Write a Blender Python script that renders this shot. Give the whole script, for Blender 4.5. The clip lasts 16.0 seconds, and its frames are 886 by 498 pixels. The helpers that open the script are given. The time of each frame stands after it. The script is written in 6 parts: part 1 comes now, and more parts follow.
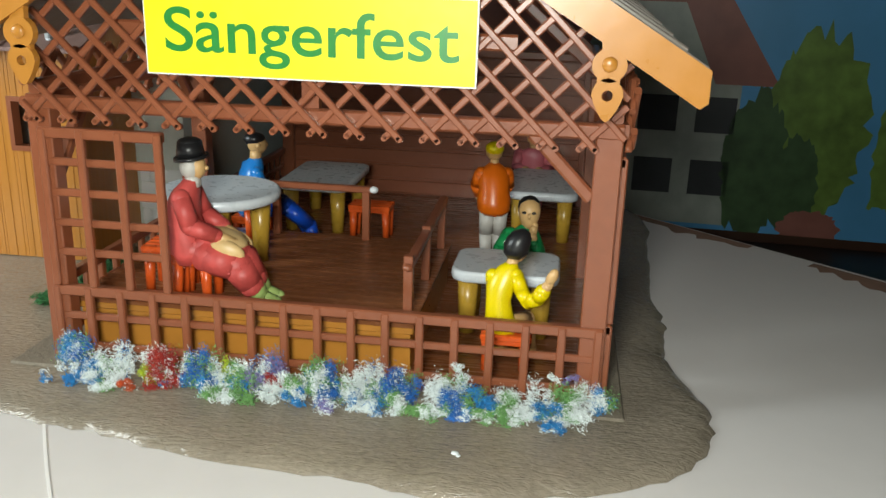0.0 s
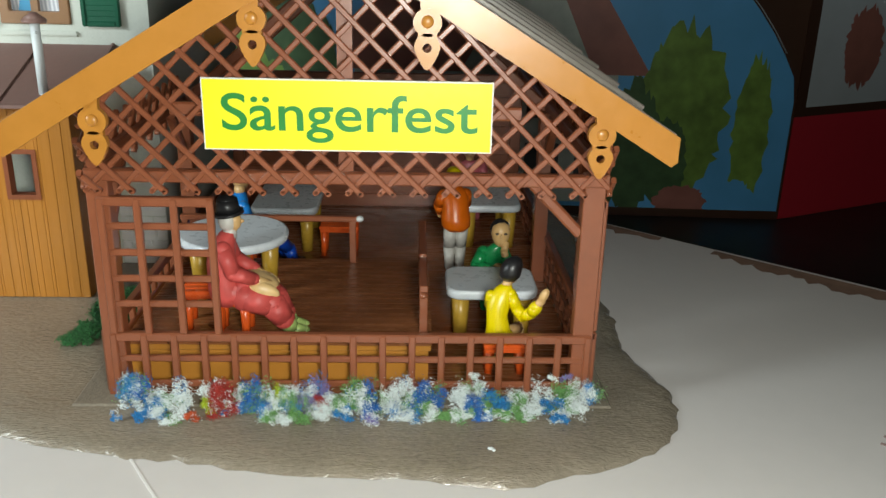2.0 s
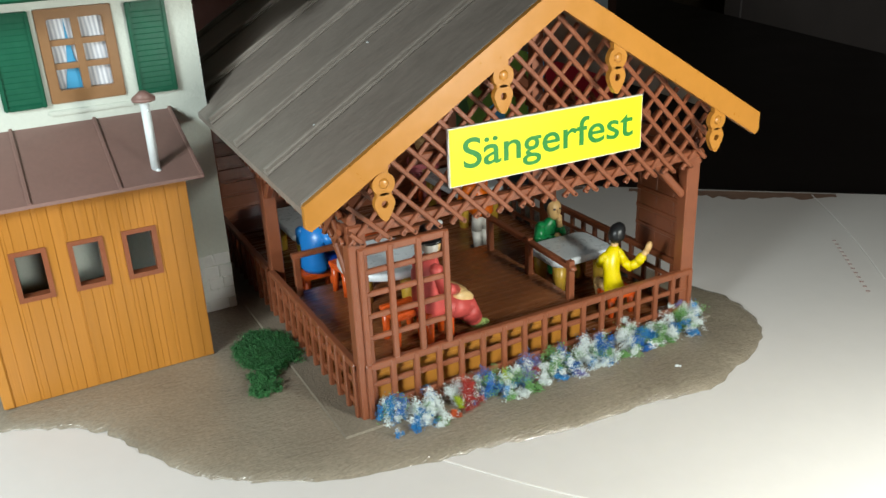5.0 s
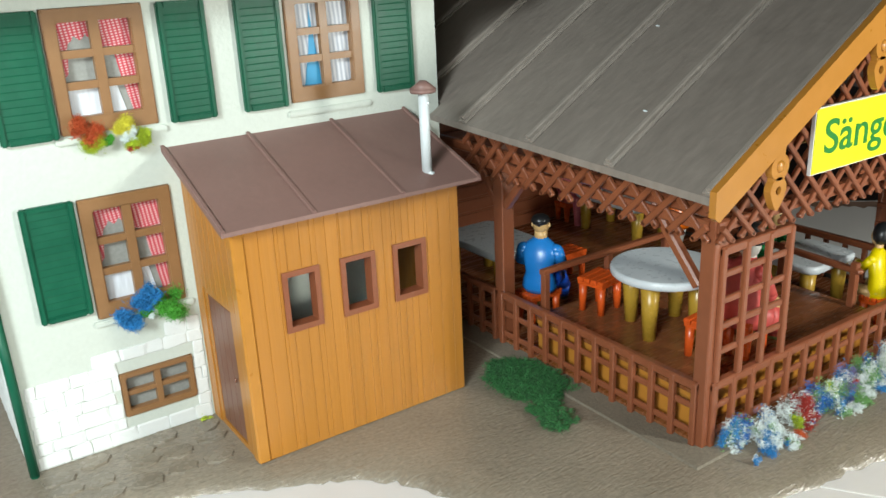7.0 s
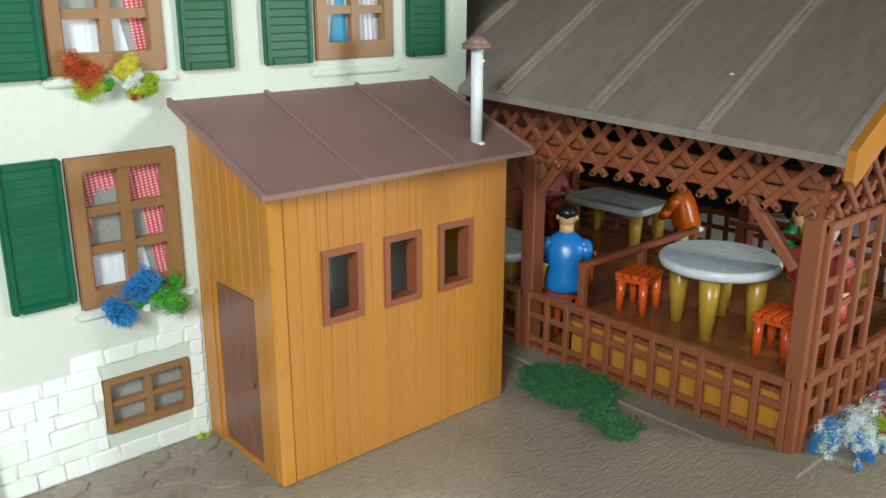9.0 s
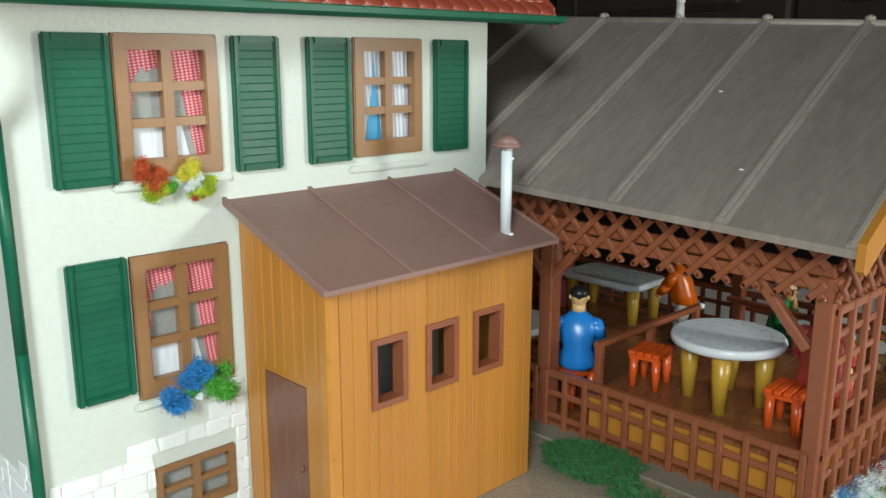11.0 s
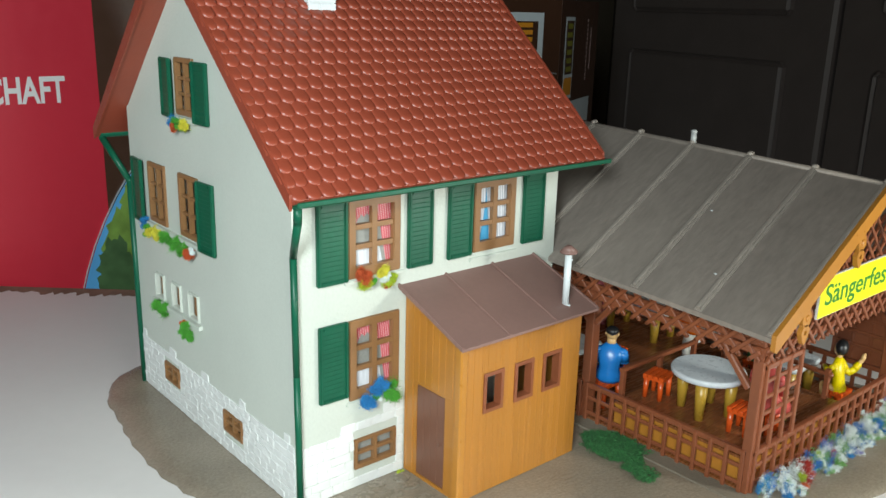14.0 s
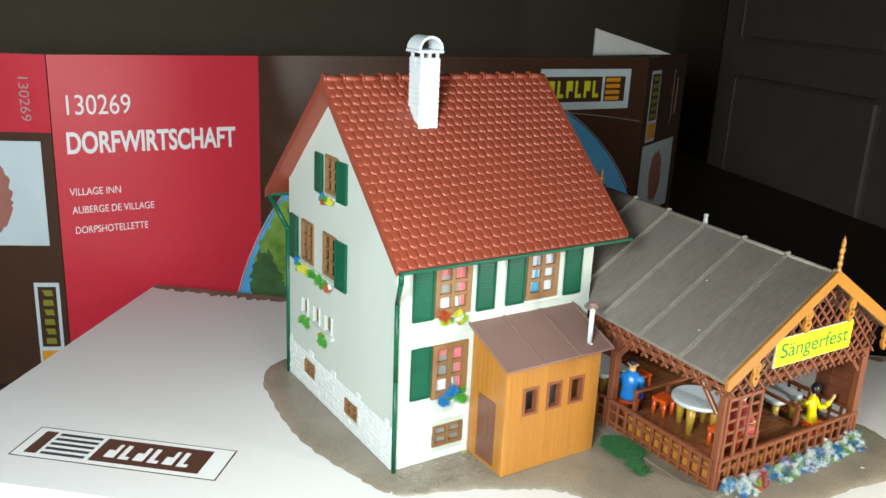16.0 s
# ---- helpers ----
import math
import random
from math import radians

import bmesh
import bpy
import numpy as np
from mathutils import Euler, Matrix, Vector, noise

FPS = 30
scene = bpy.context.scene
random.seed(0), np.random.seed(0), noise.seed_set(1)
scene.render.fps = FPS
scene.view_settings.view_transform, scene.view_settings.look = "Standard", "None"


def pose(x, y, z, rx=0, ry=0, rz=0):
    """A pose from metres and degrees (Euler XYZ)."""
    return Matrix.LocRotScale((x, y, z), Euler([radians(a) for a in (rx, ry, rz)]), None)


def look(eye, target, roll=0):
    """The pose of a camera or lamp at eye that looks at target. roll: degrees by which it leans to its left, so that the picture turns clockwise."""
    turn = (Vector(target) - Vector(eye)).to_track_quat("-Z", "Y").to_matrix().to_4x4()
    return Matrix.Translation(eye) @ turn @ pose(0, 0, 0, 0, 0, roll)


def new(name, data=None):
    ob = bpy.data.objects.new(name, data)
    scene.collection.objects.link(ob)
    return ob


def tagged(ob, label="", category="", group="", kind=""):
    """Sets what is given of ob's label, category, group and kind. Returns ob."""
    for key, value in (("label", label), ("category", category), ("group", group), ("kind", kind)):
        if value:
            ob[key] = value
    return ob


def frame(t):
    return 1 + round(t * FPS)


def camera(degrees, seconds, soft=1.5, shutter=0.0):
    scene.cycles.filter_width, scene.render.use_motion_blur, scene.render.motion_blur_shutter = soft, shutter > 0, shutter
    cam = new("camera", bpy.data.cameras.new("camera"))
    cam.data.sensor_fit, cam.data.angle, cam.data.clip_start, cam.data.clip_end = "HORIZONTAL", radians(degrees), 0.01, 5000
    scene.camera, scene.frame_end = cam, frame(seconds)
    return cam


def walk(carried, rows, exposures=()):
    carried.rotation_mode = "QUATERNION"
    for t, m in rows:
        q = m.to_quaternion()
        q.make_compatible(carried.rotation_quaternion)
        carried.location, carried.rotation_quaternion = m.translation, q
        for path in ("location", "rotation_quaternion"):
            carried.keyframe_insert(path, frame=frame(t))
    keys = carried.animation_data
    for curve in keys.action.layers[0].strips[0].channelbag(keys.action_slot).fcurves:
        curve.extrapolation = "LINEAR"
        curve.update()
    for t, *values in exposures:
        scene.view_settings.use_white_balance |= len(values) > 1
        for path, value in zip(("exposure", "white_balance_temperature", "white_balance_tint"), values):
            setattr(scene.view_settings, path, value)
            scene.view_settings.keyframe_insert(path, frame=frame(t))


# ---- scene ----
cam = camera(54.84, 16.0)
PATH = [
    (0, (0.06341, -0.09350, 0.04869), (0.03773, 0.09527, -0.01220), 1.79),
    (0.5, (0.06143, -0.10008, 0.05368), (0.03423, 0.08780, -0.00925), 1.87),
    (1, (0.05673, -0.10524, 0.05676), (0.03487, 0.08290, -0.00747), 2.43),
    (1.5, (0.05125, -0.11096, 0.05926), (0.04384, 0.07874, -0.00367), 1.11),
    (2, (0.04360, -0.11109, 0.06317), (0.05113, 0.07701, -0.00435), 1.42),
    (2.5, (0.03338, -0.11193, 0.06517), (0.05405, 0.07382, -0.00605), 1.19),
    (3, (0.01650, -0.11457, 0.06761), (0.05616, 0.06661, -0.00725), 1.49),
    (3.2, (0.01117, -0.11652, 0.06610), (0.05733, 0.06299, -0.00905), 1.07),
    (5.3, (-0.05478, -0.10804, 0.07989), (0.03521, 0.05311, 0.00286), -2.46),
    (5.5, (-0.06425, -0.10179, 0.07843), (0.02948, 0.05744, 0.00188), -2.11),
    (6, (-0.07691, -0.08832, 0.07383), (0.02392, 0.06897, 0.00249), -1.81),
    (6.5, (-0.08291, -0.07978, 0.07558), (0.01963, 0.07772, 0.00716), -2.54),
    (7, (-0.08704, -0.06698, 0.06884), (0.01758, 0.08988, 0.00215), -2.65),
    (7.5, (-0.09257, -0.05960, 0.06284), (0.01573, 0.09593, -0.00106), -2.43),
    (8, (-0.09744, -0.05256, 0.05798), (0.01330, 0.10192, -0.00426), -2.37),
    (8.2, (-0.09713, -0.04996, 0.05741), (0.01687, 0.10177, -0.00569), -1.73),
    (10.3, (-0.09550, -0.03684, 0.05534), (0.04221, 0.10004, 0.00737), 0.73),
    (10.5, (-0.09795, -0.03698, 0.05739), (0.03913, 0.10097, 0.01073), 0.65),
    (11, (-0.10651, -0.03981, 0.06106), (0.02919, 0.10036, 0.01707), 0.07),
    (11.5, (-0.11478, -0.04089, 0.06659), (0.02038, 0.09912, 0.02047), 0.39),
    (12, (-0.12001, -0.04277, 0.07037), (0.01590, 0.09577, 0.02203), 0.91),
    (12.5, (-0.12391, -0.04949, 0.07347), (0.00940, 0.09136, 0.02459), 0.63),
    (13, (-0.13600, -0.05233, 0.07980), (-0.00417, 0.08891, 0.02814), 0.96),
    (13.5, (-0.14412, -0.06297, 0.08905), (-0.01497, 0.08026, 0.03607), 1.16),
    (14, (-0.15734, -0.08019, 0.10012), (-0.03172, 0.06550, 0.04538), 1.58),
    (14.5, (-0.16810, -0.09667, 0.11095), (-0.05045, 0.05501, 0.05481), 1.50),
    (15, (-0.17395, -0.11508, 0.12199), (-0.06378, 0.04191, 0.06527), 1.41),
    (15.5, (-0.18313, -0.13292, 0.13398), (-0.07737, 0.02694, 0.07687), 1.95),
    (16, (-0.19117, -0.14214, 0.13909), (-0.08714, 0.01853, 0.08110), 2.75),
]
walk(cam, [(t, look(eye, target, roll)) for t, eye, target, roll in PATH],
     exposures=[(0, -0.08), (1.5, -0.26), (3, -0.2), (5.5, -0.03), (7, -0.02), (8, -0.28), (10.5, -0.2), (12.5, -0.22), (14, -0.1), (15, 0.13), (16, 0.36)])

# ---- world, light ----
world = bpy.data.worlds.new("room_dark")
scene.world = world
world.use_nodes = True
world.node_tree.nodes["Background"].inputs[0].default_value = (0.9, 0.8, 0.7, 1)
world.node_tree.nodes["Background"].inputs[1].default_value = 0.12
# phone's carried light: three fixed stand-in lamps, near its start, middle and end
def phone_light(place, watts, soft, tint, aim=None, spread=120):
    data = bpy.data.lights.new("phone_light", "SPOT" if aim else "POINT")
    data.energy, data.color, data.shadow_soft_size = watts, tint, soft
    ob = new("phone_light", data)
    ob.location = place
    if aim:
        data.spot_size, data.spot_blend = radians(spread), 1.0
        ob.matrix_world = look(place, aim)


# all three burn at once; the last is moved aside to lift the gable
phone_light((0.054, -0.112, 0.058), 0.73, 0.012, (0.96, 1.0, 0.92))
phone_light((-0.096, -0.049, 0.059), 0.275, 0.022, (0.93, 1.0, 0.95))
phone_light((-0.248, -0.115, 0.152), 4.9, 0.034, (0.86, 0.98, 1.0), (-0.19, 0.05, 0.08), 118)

# ---- materials ----
def mat(name, color, rough=0.4, metal=0.0, vary=0.12, grain=900.0, bump=0.15, spec=0.5, island=0.0, objvar=0.0, coarse=120.0, stretch=(1, 1, 1), coat=0.0):
    """Plastic, paint or card: colour that varies at two scales, fine relief."""
    m = bpy.data.materials.new(name)
    m.use_nodes = True
    nt = m.node_tree
    N, L = nt.nodes, nt.links
    p = N["Principled BSDF"]
    tc = N.new("ShaderNodeTexCoord")
    mp = N.new("ShaderNodeMapping")
    mp.inputs["Scale"].default_value = stretch
    L.new(tc.outputs["Object"], mp.inputs[0])
    fine, broad = N.new("ShaderNodeTexNoise"), N.new("ShaderNodeTexNoise")
    fine.inputs["Scale"].default_value, fine.inputs["Detail"].default_value = grain, 4
    broad.inputs["Scale"].default_value, broad.inputs["Detail"].default_value = coarse, 3
    L.new(mp.outputs[0], fine.inputs["Vector"])
    L.new(mp.outputs[0], broad.inputs["Vector"])
    mixv = N.new("ShaderNodeMath")
    mixv.operation = "MULTIPLY_ADD"
    mixv.inputs[1].default_value = 0.5
    L.new(fine.outputs["Fac"], mixv.inputs[0])
    half = N.new("ShaderNodeMath")
    half.operation = "MULTIPLY"
    half.inputs[1].default_value = 0.5
    L.new(broad.outputs["Fac"], half.inputs[0])
    L.new(half.outputs[0], mixv.inputs[2])
    last = mixv.outputs[0]
    for amount, node, sock in ((island, "ShaderNodeNewGeometry", "Random Per Island"), (objvar, "ShaderNodeObjectInfo", "Random")):
        if amount:
            g = N.new(node)
            a = N.new("ShaderNodeMath")
            a.operation = "MULTIPLY_ADD"
            a.inputs[1].default_value = amount
            L.new(g.outputs[sock], a.inputs[0])
            s = N.new("ShaderNodeMath")
            s.operation = "SUBTRACT"
            s.inputs[1].default_value = amount / 2
            L.new(last, s.inputs[0])
            L.new(s.outputs[0], a.inputs[2])
            last = a.outputs[0]
    ramp = N.new("ShaderNodeMapRange")
    ramp.inputs[1].default_value, ramp.inputs[2].default_value = 0.25, 0.75
    ramp.inputs[3].default_value, ramp.inputs[4].default_value = 1 - vary, 1 + vary
    L.new(last, ramp.inputs[0])
    mul = N.new("ShaderNodeVectorMath")
    mul.operation = "SCALE"
    mul.inputs[0].default_value = color
    L.new(ramp.outputs[0], mul.inputs["Scale"])
    L.new(mul.outputs[0], p.inputs["Base Color"])
    rr = N.new("ShaderNodeMapRange")
    rr.inputs[3].default_value, rr.inputs[4].default_value = max(0.05, rough - 0.08), min(1, rough + 0.1)
    L.new(fine.outputs["Fac"], rr.inputs[0])
    L.new(rr.outputs[0], p.inputs["Roughness"])
    p.inputs["Metallic"].default_value = metal
    p.inputs["Specular IOR Level"].default_value = spec
    p.inputs["Coat Weight"].default_value = coat
    if bump:
        b = N.new("ShaderNodeBump")
        b.inputs["Strength"].default_value, b.inputs["Distance"].default_value = bump, 0.0002
        L.new(fine.outputs["Fac"], b.inputs["Height"])
        L.new(b.outputs[0], p.inputs["Normal"])
    return m


BROWN = mat("red_brown_plastic", (0.232, 0.071, 0.031), 0.32, vary=0.14, grain=700, bump=0.12, objvar=0.12, spec=0.62)
FLOORWOOD = mat("brown_floor_plastic", (0.205, 0.072, 0.027), 0.26, vary=0.2, grain=500, stretch=(0.3, 3, 1), bump=0.15)
OCHRE = mat("ochre_plastic", (0.40, 0.160, 0.022), 0.34, vary=0.14, grain=420, bump=0.5, coarse=60, stretch=(3, 3, 0.05), spec=0.65)
OCHRE_L = mat("light_ochre_plastic", (0.43, 0.180, 0.028), 0.3, vary=0.10, grain=600, bump=0.10)
DOORBROWN = mat("purple_brown_plastic", (0.165, 0.070, 0.043), 0.4, vary=0.1, grain=600)
SHEDROOF = mat("mauve_brown_plastic", (0.225, 0.128, 0.108), 0.5, vary=0.12, grain=900, bump=0.25, coarse=80)
SEAMROOF = mat("weathered_grey_roof", (0.228, 0.193, 0.165), 0.44, vary=0.24, grain=800, bump=0.6, coarse=75, stretch=(0.35, 1.2, 0.35))
# seams get a paler copy of the roof grey to carry their highlight
SEAM = mat("smooth_highlit_grey_seam", (0.29, 0.25, 0.215), 0.34, vary=0.2, grain=500, bump=0.3, coarse=90)
TILE = mat("brick_red_tile_plastic", (0.265, 0.052, 0.027), 0.38, vary=0.10, grain=700, bump=0.14, objvar=0.10, island=0.10)
WALLW = mat("cream_plaster_paint", (0.535, 0.565, 0.505), 0.42, vary=0.06, grain=1500, bump=0.32, coarse=50)
STONE = mat("white_stone_paint", (0.70, 0.71, 0.69), 0.42, vary=0.08, grain=1300, bump=0.6, objvar=0.15)
CHIMW = mat("white_chimney_paint", (0.64, 0.68, 0.69), 0.4, vary=0.06, grain=1200, bump=0.4)
GREEN = mat("dark_green_plastic", (0.005, 0.085, 0.044), 0.38, vary=0.18, grain=700, bump=0.2, spec=0.28)
WINB = mat("window_brown_plastic", (0.25, 0.125, 0.05), 0.38, vary=0.12, grain=800, bump=0.12)
TABLEW = mat("grey_white_plastic", (0.60, 0.64, 0.67), 0.28, vary=0.05, grain=800, bump=0.06)
LEGY = mat("mustard_plastic", (0.42, 0.25, 0.03), 0.28, vary=0.1, grain=500)
ORANGE = mat("orange_red_plastic", (0.62, 0.085, 0.012), 0.28, vary=0.12, grain=500)
EARTH = mat("grey_brown_ground_plastic", (0.235, 0.198, 0.150), 0.2, vary=0.30, grain=1500, bump=0.4, coarse=70, spec=0.6)
KERB = mat("dull_grey_brown_plastic", (0.205, 0.174, 0.133), 0.6, vary=0.4, grain=2600, bump=0.8, coarse=45, spec=0.2)
SLAB = mat("flagstone_plastic", (0.222, 0.188, 0.142), 0.26, vary=0.22, grain=900, bump=0.4, objvar=0.12)
CARDW = mat("white_card", (0.665, 0.632, 0.612), 0.5, vary=0.035, grain=300, bump=0.08, coarse=14)
CREASE = mat("highlit_card_crease", (0.80, 0.78, 0.76), 0.5, vary=0.05, grain=300, bump=0.1)
CARDEDGE = mat("torn_brown_card", (0.22, 0.13, 0.09), 0.8, vary=0.4, grain=300, bump=0.6, coarse=90)
SIGNY = mat("yellow_paper", (0.80, 0.79, 0.005), 0.45, vary=0.03, grain=700, bump=0.05)
SIGNG = mat("green_print", (0.014, 0.20, 0.03), 0.4, vary=0.18, grain=900, bump=0.03)
REDCARD = mat("red_print_card", (0.55, 0.026, 0.045), 0.33, vary=0.06, grain=200, bump=0.03, coarse=12)
BROWNCARD = mat("dark_brown_print_card", (0.060, 0.026, 0.014), 0.35, vary=0.12, grain=200, bump=0.03, coarse=12)
PRINTW = mat("white_print", (0.72, 0.70, 0.68), 0.5, vary=0.04, grain=300, bump=0.0)
PRINTB = mat("brown_print", (0.070, 0.030, 0.018), 0.45, vary=0.08, grain=300, bump=0.0)
PRINTGREY = mat("pale_blue_print", (0.54, 0.60, 0.63), 0.4, vary=0.10, grain=60, bump=0.0, coarse=20)
PRINTSKY = mat("blue_print", (0.11, 0.40, 0.74), 0.4, vary=0.25, grain=30, bump=0.0, coarse=14)
PRINTLEAF = mat("leaf_green_print", (0.17, 0.29, 0.05), 0.45, vary=0.6, grain=160, bump=0.0, coarse=50)
PRINTLEAF2 = mat("dark_leaf_print", (0.06, 0.125, 0.045), 0.45, vary=0.5, grain=160, bump=0.0, coarse=50)
PRINTROOF = mat("dull_red_print", (0.34, 0.13, 0.10), 0.45, vary=0.3, grain=100, bump=0.0, coarse=30)
PRINTWALL = mat("grey_green_print", (0.42, 0.46, 0.41), 0.45, vary=0.35, grain=100, bump=0.0, coarse=30)
PRINTDARK = mat("dark_grey_print", (0.035, 0.04, 0.045), 0.45, vary=0.4, grain=100, bump=0.0, coarse=30)
PRINTYEL = mat("yellow_print", (0.62, 0.60, 0.02), 0.4, vary=0.05, grain=200, bump=0.0)
PRINTOLIVE = mat("olive_yellow_print", (0.22, 0.215, 0.025), 0.4, vary=0.05, grain=200, bump=0.0)
PRINTDIM = mat("dim_pink_grey_print", (0.36, 0.24, 0.22), 0.5, vary=0.1, grain=200, bump=0.0)
PRINTOR = mat("orange_print", (0.70, 0.28, 0.02), 0.4, vary=0.05, grain=200, bump=0.0)
CURT_G = mat("grey_net_curtain_print", (0.25, 0.25, 0.23), 0.6, vary=0.25, grain=1800, bump=0.2)
CURT_W = mat("white_curtain_print", (0.60, 0.62, 0.66), 0.6, vary=0.35, grain=500, bump=0.1, stretch=(3, 3, 0.4))
CURT_B = mat("blue_curtain_print", (0.04, 0.27, 0.48), 0.5, vary=0.15, grain=800, bump=0.1)
DARKROOM = mat("dark_table_wood", (0.034, 0.026, 0.023), 0.45, vary=0.3, grain=20, bump=0.1, coarse=4)
ROOMWALL = mat("brown_room_wall", (0.36, 0.29, 0.20), 0.8, vary=0.08, grain=30, bump=0.1, coarse=3)
ROOMDOOR = mat("dark_cupboard_door", (0.21, 0.172, 0.16), 0.5, vary=0.15, grain=30, bump=0.1, coarse=4)
SILVER = mat("grey_knob_plastic", (0.42, 0.43, 0.42), 0.35, vary=0.08)
INSIDE = mat("dark_filler_colour", (0.10, 0.05, 0.03), 0.6, vary=0.1)


def relief(m, scale, depth, strength, swirl=0.6, stretch=(1, 1, 1)):
    """Adds coarse moulded relief under the fine one."""
    nt = m.node_tree
    n = nt.nodes.new("ShaderNodeTexNoise")
    n.inputs["Scale"].default_value, n.inputs["Detail"].default_value, n.inputs["Distortion"].default_value = scale, 3, swirl
    b = nt.nodes.new("ShaderNodeBump")
    b.inputs["Strength"].default_value, b.inputs["Distance"].default_value = strength, depth
    tc = nt.nodes.new("ShaderNodeTexCoord")
    mp = nt.nodes.new("ShaderNodeMapping")
    mp.inputs["Scale"].default_value = stretch
    nt.links.new(tc.outputs["Object"], mp.inputs[0])
    nt.links.new(mp.outputs[0], n.inputs["Vector"])
    nt.links.new(n.outputs["Fac"], b.inputs["Height"])
    for node in nt.nodes:
        if node.type == "BUMP" and node != b:
            nt.links.new(b.outputs[0], node.inputs["Normal"])


relief(EARTH, 1100, 0.0004, 0.5, 1.3, (0.42, 1.5, 1))
relief(WALLW, 1100, 0.00016, 0.35)
relief(SEAMROOF, 160, 0.0004, 0.3)


def stripes(name, a, b, scale, tilt=0.0, cross=0.0):
    """A printed striped and checked fabric."""
    m = mat(name, a, 0.6, vary=0.1, grain=1500)
    nt = m.node_tree
    N, L = nt.nodes, nt.links
    w = N.new("ShaderNodeTexWave")
    w.bands_direction = "X"
    w.inputs["Scale"].default_value = scale
    w.inputs["Distortion"].default_value = 1.2
    tc = N.new("ShaderNodeTexCoord")
    mp = N.new("ShaderNodeMapping")
    mp.inputs["Rotation"].default_value = (0, tilt, 0)
    L.new(tc.outputs["Object"], mp.inputs[0])
    L.new(mp.outputs[0], w.inputs["Vector"])
    mx = N.new("ShaderNodeMix")
    mx.data_type = "RGBA"
    mx.inputs[6].default_value, mx.inputs[7].default_value = (*a, 1), (*b, 1)
    L.new(w.outputs["Fac"], mx.inputs[0])
    if cross:
        w2 = N.new("ShaderNodeTexWave")
        w2.bands_direction = "Z"
        w2.inputs["Scale"].default_value, w2.inputs["Distortion"].default_value = cross, 0.8
        L.new(mp.outputs[0], w2.inputs["Vector"])
        pr = N.new("ShaderNodeMath")
        pr.operation = "MULTIPLY"
        L.new(w.outputs["Fac"], pr.inputs[0])
        L.new(w2.outputs["Fac"], pr.inputs[1])
        L.new(pr.outputs[0], mx.inputs[0])
    L.new(mx.outputs[2], N["Principled BSDF"].inputs["Base Color"])
    return m


CURT_R = stripes("red_check_curtain_print", (0.50, 0.030, 0.05), (0.72, 0.58, 0.58), 560, 0.12, 900)
CURT_RIB = stripes("ribbed_white_curtain_print", (0.70, 0.71, 0.74), (0.38, 0.40, 0.46), 420, 0.05)

# ---- mesh helpers: all sizes in millimetres ----
MM = 0.001


def quadbox(bm, x0, x1, y0, y1, z0, z1, mi=0, bev=0.0):
    """A box, with chamfered edges where bev is given."""
    made = bmesh.ops.create_cube(bm, size=1.0)
    vs = made["verts"]
    for v in vs:
        v.co = Vector(((x0 + x1) / 2 + v.co.x * (x1 - x0), (y0 + y1) / 2 + v.co.y * (y1 - y0), (z0 + z1) / 2 + v.co.z * (z1 - z0)))
    fs = {f for v in vs for f in v.link_faces}
    if bev:
        es = list({e for v in vs for e in v.link_edges})
        res = bmesh.ops.bevel(bm, geom=es, offset=bev, segments=1, affect="EDGES")
        fs = {f for f in fs if f.is_valid} | set(res["faces"])
    for f in fs:
        f.material_index = mi
    return vs


def rawbox(bm, x0, x1, y0, y1, z0, z1, mi=0):
    """A plain box, quick to add in great numbers."""
    v = [bm.verts.new((x, y, z)) for x in (x0, x1) for y in (y0, y1) for z in (z0, z1)]
    for a, b, c, d in ((0, 1, 3, 2), (4, 6, 7, 5), (0, 4, 5, 1), (2, 3, 7, 6), (0, 2, 6, 4), (1, 5, 7, 3)):
        bm.faces.new((v[a], v[b], v[c], v[d])).material_index = mi


def bar(bm, p, q, w, h, up=(0, 0, 1), mi=0):
    """A bar with chamfered edges from p to q, w wide and h high along up."""
    p, q, up = Vector(p), Vector(q), Vector(up)
    d = (q - p).normalized()
    s = d.cross(up).normalized()
    u = s.cross(d).normalized()
    c = 0.2 * min(w, h)
    a, b = w / 2, h / 2
    edge = ((-a + c, -b), (a - c, -b), (a, -b + c), (a, b - c), (a - c, b), (-a + c, b), (-a, b - c), (-a, -b + c))
    e0, e1 = ([bm.verts.new(o + s * i + u * j) for i, j in edge] for o in (p, q))
    bm.faces.new(e0[::-1]).material_index = mi
    bm.faces.new(e1).material_index = mi
    for k in range(8):
        bm.faces.new((e0[k], e0[(k + 1) % 8], e1[(k + 1) % 8], e1[k])).material_index = mi


def prism(bm, pts, axis, a, b, mi=0):
    """A flat outline pushed out along an axis. pts are pairs in the other two axes, in order."""
    def at(p, c):
        return {"x": (c, p[0], p[1]), "y": (p[0], c, p[1]), "z": (p[0], p[1], c)}[axis]
    lo, hi = [bm.verts.new(at(p, a)) for p in pts], [bm.verts.new(at(p, b)) for p in pts]
    n = len(pts)
    fs = [bm.faces.new(lo), bm.faces.new(hi[::-1])]
    fs += [bm.faces.new((lo[i], hi[i], hi[(i + 1) % n], lo[(i + 1) % n])) for i in range(n)]
    for f in fs:
        f.material_index = mi
    return lo + hi


